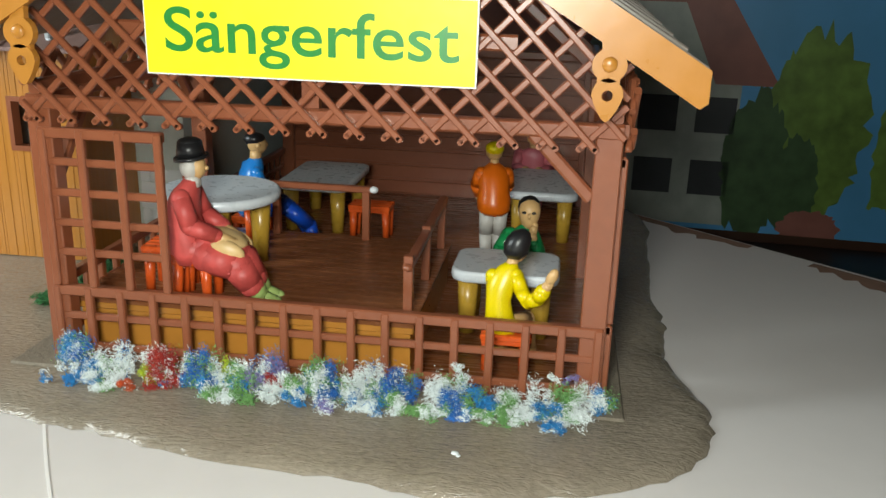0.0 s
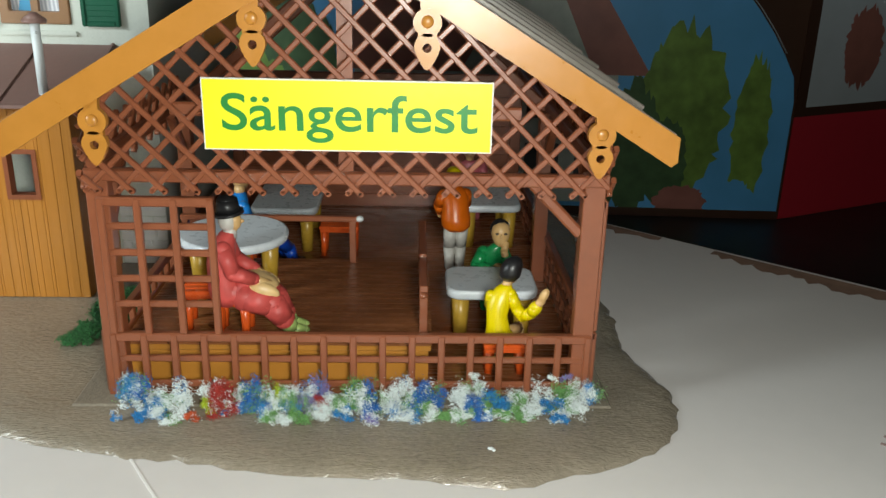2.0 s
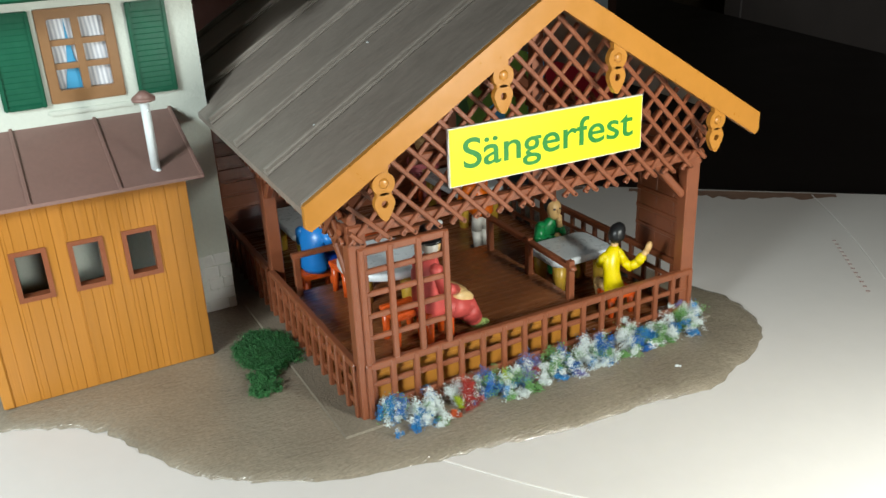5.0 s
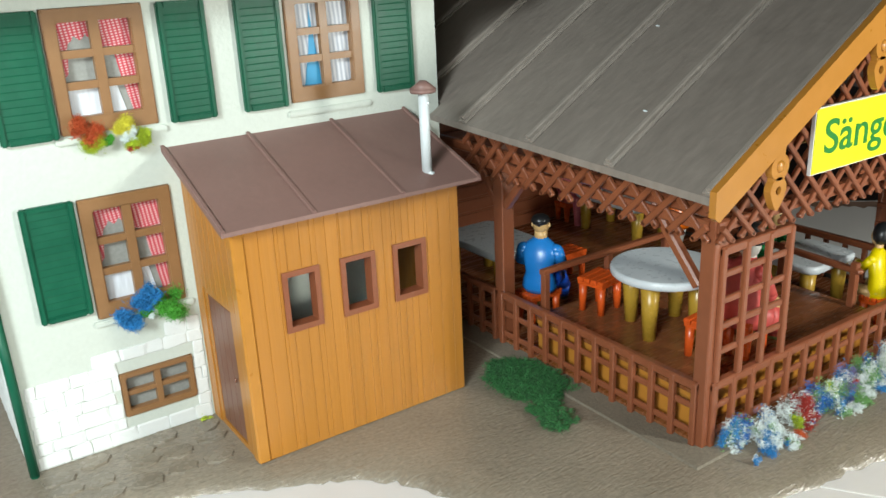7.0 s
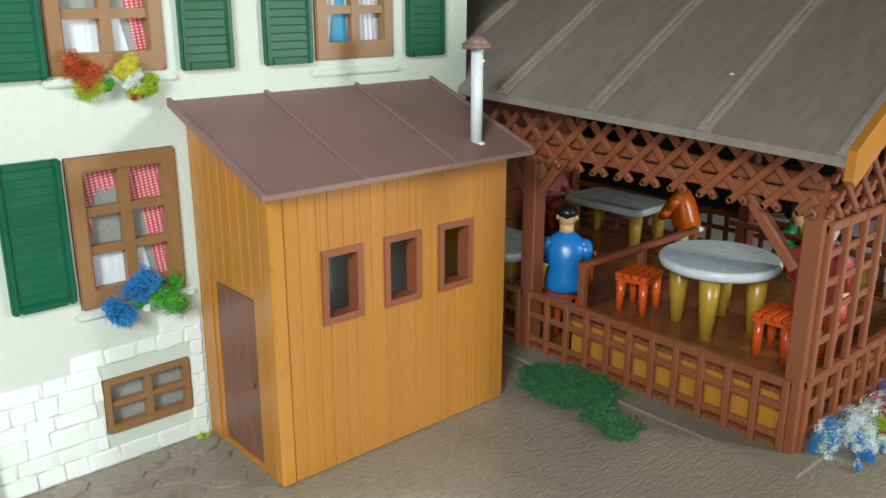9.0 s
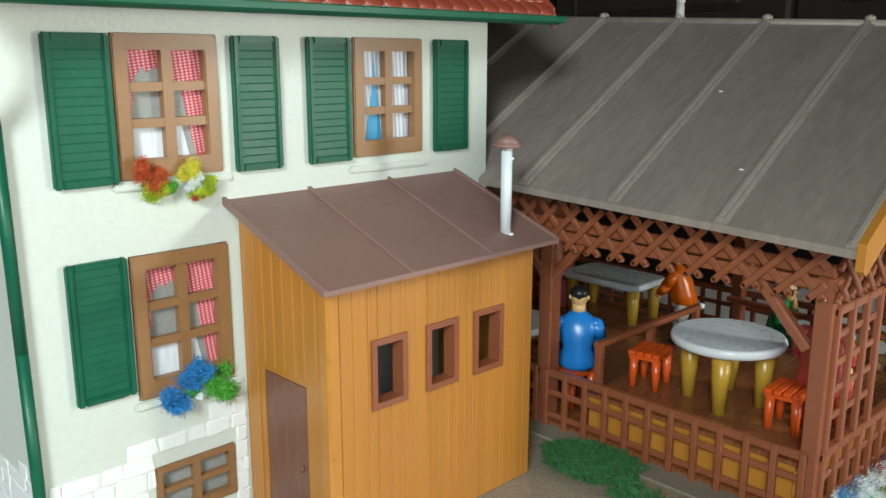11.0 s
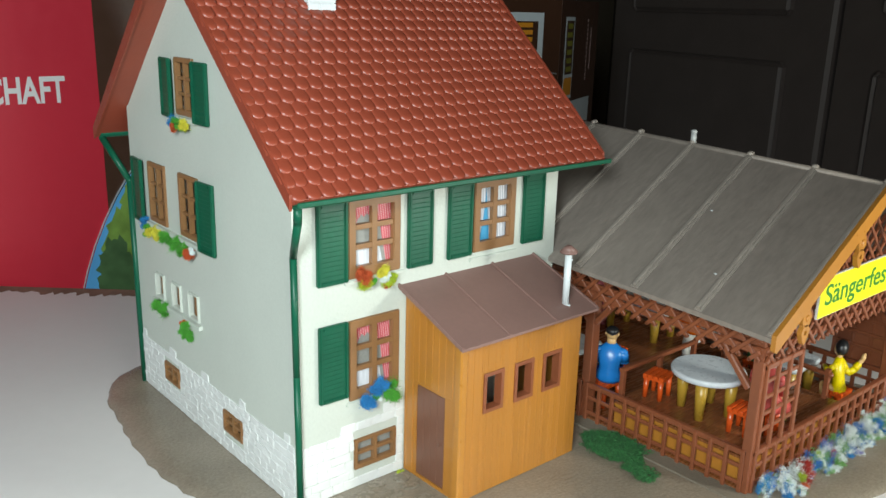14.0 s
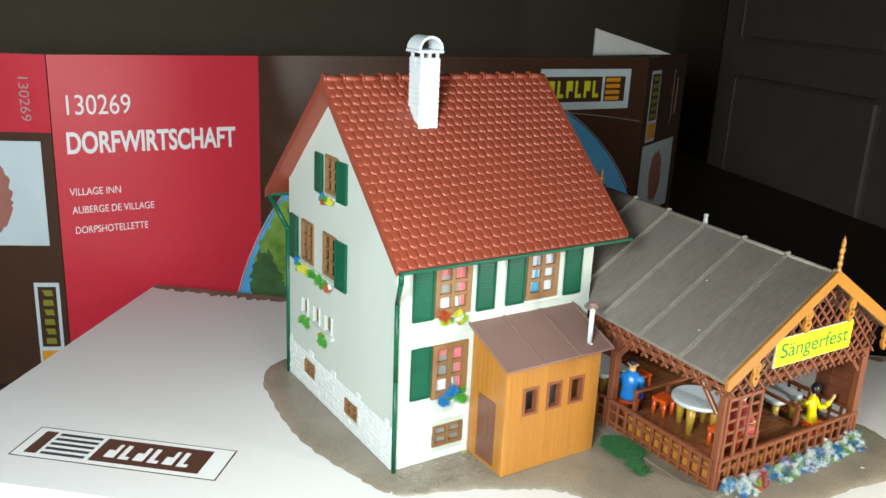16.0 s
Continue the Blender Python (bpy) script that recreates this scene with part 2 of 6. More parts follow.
def rod(bm, p, q, r0, r1=None, n=12, mi=0):
    """A round rod, tapered where r1 differs."""
    r1 = r0 if r1 is None else r1
    p, q = Vector(p), Vector(q)
    d = (q - p).normalized()
    s = d.orthogonal().normalized()
    u = d.cross(s)
    rings = [[bm.verts.new(c + (s * math.cos(2 * math.pi * k / n) + u * math.sin(2 * math.pi * k / n)) * r) for k in range(n)] for c, r in ((p, r0), (q, r1))]
    fs = [bm.faces.new(rings[0][::-1]), bm.faces.new(rings[1])]
    for k in range(n):
        f = bm.faces.new((rings[0][k], rings[0][(k + 1) % n], rings[1][(k + 1) % n], rings[1][k]))
        f.smooth = True
        fs.append(f)
    for f in fs:
        f.material_index = mi


def blob(bm, c, r, mi=0, turn=(0, 0, 0), sub=2):
    """A rounded lump."""
    res = bmesh.ops.create_icosphere(bm, subdivisions=sub, radius=1.0)
    m = Matrix.Translation(c) @ Euler([radians(a) for a in turn]).to_matrix().to_4x4() @ Matrix.Diagonal((*r, 1))
    for v in res["verts"]:
        v.co = m @ v.co
    for f in {f for v in res["verts"] for f in v.link_faces}:
        f.material_index, f.smooth = mi, True


def limb(bm, pts, radii, mi=0):
    """A chain of tapered rods with round joints."""
    for k in range(len(pts) - 1):
        rod(bm, pts[k], pts[k + 1], radii[k], radii[k + 1], 10, mi)
    for p, r in zip(pts, radii):
        blob(bm, p, (r, r, r), mi, sub=2)


def mesh_of(bm, name, mats):
    bm.normal_update()
    bmesh.ops.recalc_face_normals(bm, faces=bm.faces)
    me = bpy.data.meshes.new(name)
    bm.to_mesh(me)
    bm.free()
    me.transform(Matrix.Scale(MM, 4))
    for m in mats if isinstance(mats, (list, tuple)) else [mats]:
        me.materials.append(m)
    return me


def part(name, bm, material, parent, label="", at=(0, 0, 0)):
    """One mesh under a thing or under a part of it."""
    ob = new(name, mesh_of(bm, name, material))
    ob.parent = parent
    ob.location = Vector(at) * MM
    return tagged(ob, label)


def thing(name, at, label, category, group="", kind=""):
    ob = new(name)
    ob.empty_display_size = 0.003
    ob.location = Vector(at) * MM
    return tagged(ob, label, category, group, kind)


def solid(name, bm, material, at, label, category, group="", kind=""):
    """A thing that is one mesh."""
    ob = new(name, mesh_of(bm, name, material))
    ob.location = Vector(at) * MM
    return tagged(ob, label, category, group, kind)


def words(name, text, material, parent, size, m, thick=0.05, label="", stretch=1.0, align="CENTER", bold=0.0, width=0.0):
    """Letters as a thin mesh; size is the letter body in millimetres, m their pose in millimetres."""
    cu = bpy.data.curves.new(name, "FONT")
    cu.body, cu.size, cu.extrude, cu.align_x, cu.align_y, cu.offset = text, size, thick, align, "CENTER", bold
    tmp = bpy.data.objects.new(name, cu)
    scene.collection.objects.link(tmp)
    dg = bpy.context.evaluated_depsgraph_get()
    me = bpy.data.meshes.new_from_object(tmp.evaluated_get(dg))
    bpy.data.objects.remove(tmp)
    bpy.data.curves.remove(cu)
    if width:
        xs = [v.co.x for v in me.vertices]
        stretch = width / (max(xs) - min(xs))
    me.transform(Matrix.Scale(MM, 4) @ m @ Matrix.Diagonal((stretch, 1, 1, 1)))
    me.materials.clear()
    me.materials.append(material)
    ob = new(name, me)
    ob.parent = parent
    return tagged(ob, label)


# ---- table, boxes and room ----
TABLE_Z = -50.0
bm = bmesh.new()
prism(bm, ((-900, -700), (255, -700), (781, 1000), (-900, 1000)), "z", TABLE_Z - 30, TABLE_Z)
bmesh.ops.bevel(bm, geom=list(bm.edges), offset=2, segments=1, affect="EDGES")
solid("table", bm, DARKROOM, (0, 0, 0), "dark stained wooden table top under the boxes", "table", kind="structure")
bm = bmesh.new()
quadbox(bm, -1800, 2200, 1000, 1030, -700, 1500)
solid("wall_north", bm, ROOMWALL, (0, 0, 0), "plain brown painted wall of a dim room", "wall", kind="structure")
bm = bmesh.new()
quadbox(bm, -1830, -1800, -1500, 1030, -700, 1500)
solid("wall_west", bm, ROOMWALL, (0, 0, 0), "plain brown painted wall of a dim room", "wall", kind="structure")
bm = bmesh.new()
quadbox(bm, 2200, 2230, -1500, 1030, -700, 1500)
solid("wall_east", bm, ROOMWALL, (0, 0, 0), "plain brown painted wall of a dim room", "wall", kind="structure")
bm = bmesh.new()
quadbox(bm, -1830, 2230, -1530, -1500, -700, 1500)
solid("wall_south", bm, ROOMWALL, (0, 0, 0), "plain brown painted wall of a dim room", "wall", kind="structure")
bm = bmesh.new()
quadbox(bm, -1830, 2230, -1530, 1030, -730, -700)
solid("floor", bm, DARKROOM, (0, 0, 0), "dark wooden floor of the room", "floor", kind="structure")
bm = bmesh.new()
quadbox(bm, -1830, 2230, -1530, 1030, 1500, 1530)
solid("ceiling", bm, ROOMWALL, (0, 0, 0), "plain ceiling of a dim room", "ceiling", kind="structure")

cup = thing("cupboard", (545, 192, -700), "tall dark brown cupboard with panelled door", "cupboard")
cup.rotation_euler[2] = radians(-107.2)
bm = bmesh.new()
quadbox(bm, -440, 230, 20, 200, 0, 1800, bev=4)
part("body", bm, DARKROOM, cup)
for x0, x1 in ((-405, -82), (-76, 220)):
    bm = bmesh.new()
    quadbox(bm, x0, x1, 0, 19, 60, 1780, bev=3)
    door = part("door", bm, ROOMDOOR, cup)
    for z0, z1 in ((120, 760), (800, 930), (960, 1700)):
        bm = bmesh.new()
        quadbox(bm, x0 + 45, x1 - 45, -6, -0.5, z0, z1, bev=5)
        part("panel", bm, ROOMDOOR, door)

UX, UY = 0.756, -0.654
box_turn = math.degrees(math.atan2(UY, UX))
kit_box = thing("kit_box", (-94, 251, TABLE_Z), "white cardboard model kit box lying flat, scuffed edges", "cardboard box")
kit_box.rotation_euler[2] = radians(box_turn)
BOXL, BOXW, BOXH = 470.0, 168.0, -1.5 - TABLE_Z
bm = bmesh.new()
quadbox(bm, -4.5, BOXL, -BOXW, 0, 0, BOXH, bev=0.8)
part("carton", bm, CARDW, kit_box)
rng = random.Random(5)


def torn_strip(x0, x1, depth, y_edge):
    bm = bmesh.new()
    n = max(6, int((x1 - x0) / 1.6))
    top, low = [], []
    for k in range(n + 1):
        x = x0 + (x1 - x0) * k / n
        d = depth * (0.55 + 0.45 * math.sin(math.pi * k / n)) * rng.uniform(0.55, 1.15)
        top.append(bm.verts.new((x, y_edge, BOXH + 0.12)))
        low.append(bm.verts.new((x, y_edge - d, BOXH + 0.05)))
    for k in range(n):
        bm.faces.new((top[k], low[k], low[k + 1], top[k + 1]))
    return part("torn_edge", bm, CARDEDGE, kit_box, "brown torn paper edge")


torn_strip(-3.5, 75, 7.5, -0.5)
torn_strip(90, 150, 3.0, -0.5)
torn_strip(232, 262, 4.5, -1.5)
torn_strip(275, 330, 6.0, -2.0)
torn_strip(205, 225, 2.5, -9)
torn_strip(340, 360, 5, -16)

# printed mark on the box top: frame, bars and plain blocks
bm = bmesh.new()
quadbox(bm, 6.5, 72.5, -8.75, 8.75, 0, 0.05, 1)
m_logo = part("printed_mark", bm, [PRINTW, PRINTB, PRINTDARK], kit_box, "brown and white printed emblem with bars")
m_logo.location = Vector((18.2, -144.3, BOXH + 0.05)) * MM
for x0, x1, y1, z, m in ((7.0, 72.0, 8.3, 0.04, PRINTW), (31.0, 66.0, 6.5, 0.08, PRINTB), (10, 14.0, 6.5, 0.08, PRINTB)):
    bm = bmesh.new()
    quadbox(bm, x0, x1, -y1, y1, z, z + 0.05)
    part("print_block", bm, m, m_logo)
for k in range(5):
    bm = bmesh.new()
    quadbox(bm, 15.2, 29.5, -6.3 + 2.75 * k, -4.9 + 2.75 * k, 0.08, 0.13)
    part("print_bar", bm, PRINTDARK, m_logo)
for k in range(6):
    bm = bmesh.new()
    x = 34.5 + k * 4.7
    prism(bm, ((x, -4.0), (x + 3.3, -4.0), (x + 3.3, -2.4), (x + 1.6, -2.4), (x + 1.6, 3.8), (x, 3.8)) if k % 2 else ((x, -3.8), (x + 3.3, -3.8), (x + 3.3, 3.8), (x + 2.0, 3.8), (x + 2.0, 0.4), (x, 0.4)), "z", 0.14, 0.18)
    part("print_block", bm, PRINTW, m_logo)
# pressed creases, their highlight put into a paler card colour
to_box = (Matrix.Translation((-94, 251, TABLE_Z)) @ Matrix.Rotation(radians(box_turn), 4, "Z")).inverted()
for a, b, bow in (((6, -12), (40, -53), 2.0), ((149, 37), (118, -8), -1.0)):
    bm = bmesh.new()
    pa, pb = to_box @ Vector((*a, -1.42)), to_box @ Vector((*b, -1.42))
    side = (pb - pa).cross(Vector((0, 0, 1))).normalized()
    line = [pa.lerp(pb, k / 20) + side * bow * math.sin(math.pi * k / 20) for k in range(21)]
    for k in range(20):
        bar(bm, line[k], line[k + 1], 0.35, 0.1)
    part("crease", bm, CREASE, kit_box)
# a faint dotted line and a pale scuff near the box's end
for k in range(13):
    p = to_box @ Vector((127 - 17 * k / 12, 12 - 22 * k / 12, -1.42))
    bm = bmesh.new()
    quadbox(bm, p.x - 0.4, p.x + 0.4, p.y - 0.3, p.y + 0.3, p.z, p.z + 0.06)
    part("print_dot", bm, PRINTDIM, kit_box)
# a pale paper edge along the box's front
bm = bmesh.new()
quadbox(bm, -4, 120, -8, -0.3, 0, 40, bev=0.3)
paper = solid("folded_paper", bm, PRINTGREY, (0, 0, 0), "pale blue folded paper against the box side", "paper")
paper.parent = None
paper.matrix_world = Matrix.Translation(Vector((-94 - 0.654 * 168.3, 251 - 0.756 * 168.3, TABLE_Z)) * MM) @ Matrix.Rotation(radians(box_turn), 4, "Z")

# standing carton behind
LC, RC = Vector((-141, 266)), Vector((207, 248))
cdir = (RC - LC).normalized()
cangle = math.degrees(math.atan2(cdir.y, cdir.x))
CW, CH = (RC - LC).length, 105.0 - TABLE_Z
carton = thing("standing_carton", (LC.x, LC.y, TABLE_Z), "red and dark brown printed cardboard sleeve standing upright", "cardboard box")
carton.rotation_euler[2] = radians(cangle)
REDW = 99.5
bm = bmesh.new()
quadbox(bm, 5.8, CW, 0, 1.2, 0, CH, bev=0.2)
part("front_panel", bm, BROWNCARD, carton)
bm = bmesh.new()
quadbox(bm, 6.0, REDW, -0.25, -0.05, 0.3, CH - 0.3)
red = part("red_field", bm, REDCARD, carton, "red printed field")
up = Matrix.Rotation(radians(90), 4, "X")


def on_front(x, z, y=-0.35):
    return Matrix.Translation((x, y, z)) @ up


words("number", "130269", PRINTW, carton, 12.6, on_front(10.5, 132.5), 0.05, align="LEFT", width=27)
words("title", "DORFWIRTSCHAFT", PRINTW, carton, 13.4, on_front(11.0, 115.5), 0.05, align="LEFT", bold=0.36, width=76)
words("subtitle", "VILLAGE INN", PRINTW, carton, 4.8, on_front(11.0, 93.5), 0.04, align="LEFT", width=22)
words("subtitle", "AUBERGE DE VILLAGE", PRINTW, carton, 4.8, on_front(11.5, 85), 0.04, align="LEFT", width=36)
words("subtitle", "DORPSHOTELLETTE", PRINTW, carton, 4.8, on_front(12.0, 75.5), 0.04, align="LEFT", width=32)
# round picture of a village with trees
bm = bmesh.new()
cx, cz, R = 222.0, 0.0, 139.0
pts = []
for k in range(41):
    a = math.radians(180 - 180 * k / 40)
    x, z = cx + R * math.cos(a), cz + R * math.sin(a)
    pts.append((min(x, CW - 1), max(z, 4)))
prism(bm, pts, "y", -0.3, -0.26)
pic = part("picture", bm, PRINTSKY, carton, "printed picture of a village under a blue sky")
bm = bmesh.new()
for k in range(40):
    a, b = (math.radians(180 - 180 * j / 40) for j in (k, k + 1))
    p, q = ((cx + r * math.cos(t), cz + r * math.sin(t)) for r, t in ((R + 0.8, a), (R + 0.8, b)))
    if p[0] < CW - 2 and q[0] < CW - 2:
        bar(bm, (p[0], -0.35, max(4, p[1])), (q[0], -0.35, max(4, q[1])), 0.2, 1.8, up=(0, 1, 0))
for k in range(14):
    p, q = ((x, 125.1 - (x - 222) ** 2 / 1590) for x in (230 + k * 8.3, 230 + (k + 1) * 8.3))
    bar(bm, (p[0], -0.3, p[1]), (q[0], -0.3, q[1]), 0.2, 1.7, up=(0, 1, 0))
part("picture_rim", bm, PRINTGREY, carton)


def print_patch(name, outline, material, y):
    bm = bmesh.new()
    prism(bm, outline, "y", y - 0.04, y)
    part(name, bm, material, pic)


def ragged(cx, cz, rx, rz, seed, n=64):
    r = random.Random(seed)
    return [(cx + rx * math.cos(2 * math.pi * k / n) * r.uniform(0.86, 1.1), max(4, cz + rz * math.sin(2 * math.pi * k / n) * r.uniform(0.86, 1.1))) for k in range(n)]


print_patch("printed_house", ((160, 6), (272, 6), (272, 62), (160, 62)), PRINTWALL, -0.34)
print_patch("printed_roof", ((150, 62), (286, 62), (262, 98), (170, 98)), PRINTROOF, -0.34)
print_patch("printed_gable", ((205, 62), (262, 62), (248, 92), (222, 92)), PRINTWALL, -0.39)
for x in (176, 206, 234, 256):
    for z in (18, 43):
        print_patch("printed_window", ((x, z), (x + 15, z), (x + 15, z + 14), (x, z + 14)), PRINTDARK, -0.44)
print_patch("printed_tree", ragged(301, 46, 19, 38, 2), PRINTLEAF, -0.39)
print_patch("printed_tree", ragged(280, 30, 12, 30, 3), PRINTLEAF2, -0.44)
print_patch("printed_tree", ragged(296, 24, 9, 20, 6), PRINTLEAF2, -0.49)
print_patch("printed_tree", ragged(331, 38, 8, 34, 4), PRINTLEAF, -0.39)
print_patch("printed_tree", ragged(112, 44, 16, 32, 5), PRINTLEAF, -0.39)
print_patch("printed_tree", ragged(126, 24, 14, 18, 9), PRINTLEAF2, -0.44)
for k, (x, z, w, h, m) in enumerate(((98, 16, 9, 14, PRINTLEAF2), (104, 38, 11, 20, PRINTLEAF2), (117, 62, 14, 22, PRINTLEAF), (128, 84, 15, 20, PRINTLEAF2), (142, 60, 12, 26, PRINTLEAF2), (120, 40, 9, 12, PRINTLEAF))):
    print_patch("printed_tree", ragged(x, z, w, h, 20 + k), m, -0.5 - 0.05 * k)
print_patch("printed_roof", ((100, 8), (132, 8), (124, 24), (108, 24)), PRINTROOF, -0.86)
print_patch("printed_shrub", ragged(304, 7, 12, 8, 7), PRINTROOF, -0.53)
print_patch("printed_shrub", ragged(326, 8, 11, 10, 8), PRINTSKY, -0.53)
# emblem upper right
bm = bmesh.new()
for x0, x1, z0, z1, mi, y in ((258, 326, 124, 148, 0, -0.3), (262, 304, 128.5, 143.5, 1, -0.36), (306, 322, 128.5, 143.5, 1, -0.36)):
    prism(bm, ((x0, z0), (x1, z0), (x1, z1), (x0, z1)), "y", y, y + 0.1, mi)
for k in range(4):
    prism(bm, ((307, 129.2 + k * 3.7), (318, 129.2 + k * 3.7), (318, 131.6 + k * 3.7), (307, 131.6 + k * 3.7)), "y", -0.42, -0.36, 2)
for k in range(6):
    x = 264 + k * 6.6
    prism(bm, ((x, 131), (x + 4.6, 131), (x + 4.6, 133.4), (x + 1.8, 133.4), (x + 1.8, 141), (x, 141)) if k % 2 else ((x, 131), (x + 1.9, 131), (x + 1.9, 135), (x + 4.6, 135), (x + 4.6, 141), (x, 141)), "y", -0.42, -0.36, 3)
emb = part("emblem", bm, [PRINTGREY, BROWNCARD, PRINTOR, PRINTYEL], carton, "yellow and orange emblem with bars on silver plate")
emb.location.x = 9 * MM


def side_panel(x, ang, wide, flip):
    """A side flap that leans back from the front panel; flip turns its print upside down."""
    bm = bmesh.new()
    s = -1 if flip else 1
    lo, hi = (0, wide) if s > 0 else (-wide, 0)
    quadbox(bm, lo, hi, 0, 1.2, 0, CH)
    ob = part("side_panel", bm, BROWNCARD, carton)
    ob.location = (x * MM, 0, 0)
    ob.rotation_euler[2] = radians(ang)
    rise = 12 if flip else 0
    rows = ((0.3, 46 - rise, 0, REDCARD, "red_field", 0, 1), (50 - rise, 98 - rise, 0.06, PRINTGREY, "small_picture", 0.08, 0.86), (57 - rise, 92 - rise, 0.12, PRINTROOF, "printed_model", 0.3, 0.62))
    for z0, z1, y, m, nm, f0, f1 in rows:
        if flip:
            z0, z1 = CH - z1, CH - z0
        a, b = sorted((s * wide * f0, s * wide * f1))
        bm = bmesh.new()
        if nm == "printed_model":
            prism(bm, ragged((a + b) / 2, (z0 + z1) / 2, (b - a) / 2, (z1 - z0) / 2, 12), "y", -0.3 - y, -0.2 - y)
        else:
            prism(bm, ((a, z0), (b, z0), (b, z1), (a, z1)), "y", -0.15 - y, -0.05 - y)
        part(nm, bm, m, ob)
    z0, z1 = (100, 146) if not flip else (CH - 150, CH - 104)
    bm = bmesh.new()
    xa, xb = sorted((s * wide * (0.04 if flip else 0.12), s * wide * (0.22 if flip else 0.34)))
    prism(bm, ((xa, z0), (xb, z0), (xb, z1), (xa, z1)), "y", -0.15, -0.05, 0)
    prism(bm, ((xa + 1.5, z0 + 14), (xb - 1.5, z0 + 14), (xb - 1.5, z1 - 2), (xa + 1.5, z1 - 2)), "y", -0.2, -0.15, 3)
    for q in range(6):
        prism(bm, ((xa + 3.5 + q % 2, z0 + 15.5 + q * 4.8), (xb - 3.0, z0 + 15.5 + q * 4.8), (xb - 3.5, z0 + 18.4 + q * 4.8), (xa + 3.5, z0 + 18.4 + q * 4.8)), "y", -0.24, -0.2, 1)
    prism(bm, ((xa + 1, z0 + 2), (xb - 1, z0 + 2), (xb - 1, z0 + 12), (xa + 1, z0 + 12)), "y", -0.2, -0.15, 2)
    part("emblem_strip", bm, [PRINTGREY, PRINTOLIVE, PRINTOR, BROWNCARD], ob)
    if flip:
        turned = Matrix.Translation((-10.0, -0.4, CH - 19)) @ up @ Matrix.Rotation(radians(-90), 4, "Z")
        words("number", "130269", PRINTDIM, ob, 6.0, turned, 0.04, width=19)
    for j, (u, za, zb) in enumerate(((0.62, 0.40, 0.62), (0.72, 0.40, 0.58)) if flip else ((0.70, 0.70, 0.94), (0.80, 0.74, 0.9))):
        bm = bmesh.new()
        for q in range(14):
            za2 = CH * (za + (zb - za) * q / 14) - (CH * 0.22 if flip else 0)
            prism(bm, ((s * wide * u, za2), (s * wide * u + 1.6, za2), (s * wide * u + 1.6, za2 + 1.7), (s * wide * u, za2 + 1.7)), "y", -0.15, -0.05)
        part("small_print", bm, PRINTDIM, ob)


side_panel(CW + 0.2, 28, 78, False)
side_panel(5.6, -22, 62, True)
bm = bmesh.new()
prism(bm, ((CW - 34, CH), (CW + 30, CH + 1), (CW - 34, CH + 16)), "y", 12, 13)
part("inner_flap", bm, CARDW, carton, "white inner flap")

# ---- ground plate ----
OUT = [(83, -3), (83.2, 5), (79.8, 19), (81, 31), (80, 46), (81, 66), (80, 100), (44, 116), (4, 140), (-40, 150), (-77, 146), (-89, 133), (-92, 118), (-94.5, 96), (-93, 77), (-88.5, 60),
       (-84, 46), (-73, 40.5), (-60, 36), (-49, 30), (-41, 26), (-36, 20), (-33, 13.5), (-28, 4), (-21, -3), (-13, -7.5), (0, -12.5), (13, -14.5), (28, -17.5), (44, -18.5), (56, -20.5), (67, -17), (77, -12.6)]
bm = bmesh.new()
rng = random.Random(3)
ring = []
n = len(OUT)
for k in range(n):
    a, b, c, d = (Vector(OUT[(k + j) % n]) for j in (-1, 0, 1, 2))
    for j in range(6):
        t = j / 6
        p = 0.5 * ((2 * b) + (c - a) * t + (2 * a - 5 * b + 4 * c - d) * t * t + (3 * b - a - 3 * c + d) * t ** 3)
        ring.append(p + Vector((rng.uniform(-0.5, 0.5), rng.uniform(-0.5, 0.5))))
mid = Vector((-5, 60))
shells = []
for inset, z in ((-0.0, -1.45), (0.5, -0.95), (1.8, -0.5), (4.5, -0.12), (8.0, 0.0)):
    row = []
    for p in ring:
        d = (mid - p).normalized()
        q = p + d * inset
        row.append(bm.verts.new((q.x, q.y, z + (rng.uniform(-0.12, 0.12) if 0.1 < inset < 6 else 0))))
    shells.append(row)
m = len(ring)
for a, b in zip(shells, shells[1:]):
    for k in range(m):
        f = bm.faces.new((a[k], a[(k + 1) % m], b[(k + 1) % m], b[k]))
        f.smooth = True
bm.faces.new(shells[-1])
solid("ground", bm, EARTH, (0, 0, 0), "grey-brown moulded plastic ground plate with uneven rim", "ground", kind="structure")

# ---- house ----
WY, WB, GX, HX = 54.5, 133.0, -78.5, -5.6
RY, RZ = 93.75, 112.0
EY, EZ = 45.5, 67.3
SL = (RZ - EZ) / (RY - EY)
house = thing("house", ((GX + HX) / 2, (WY + WB) / 2, 0), "cream plastered model village inn with red tiled roof", "model house")
HO = Vector(house.location) / MM


def hpart(name, bm, material, parent=None, label=""):
    ob = part(name, bm, material, parent or house, label)
    if parent is None:
        ob.location = -HO * MM
    return ob


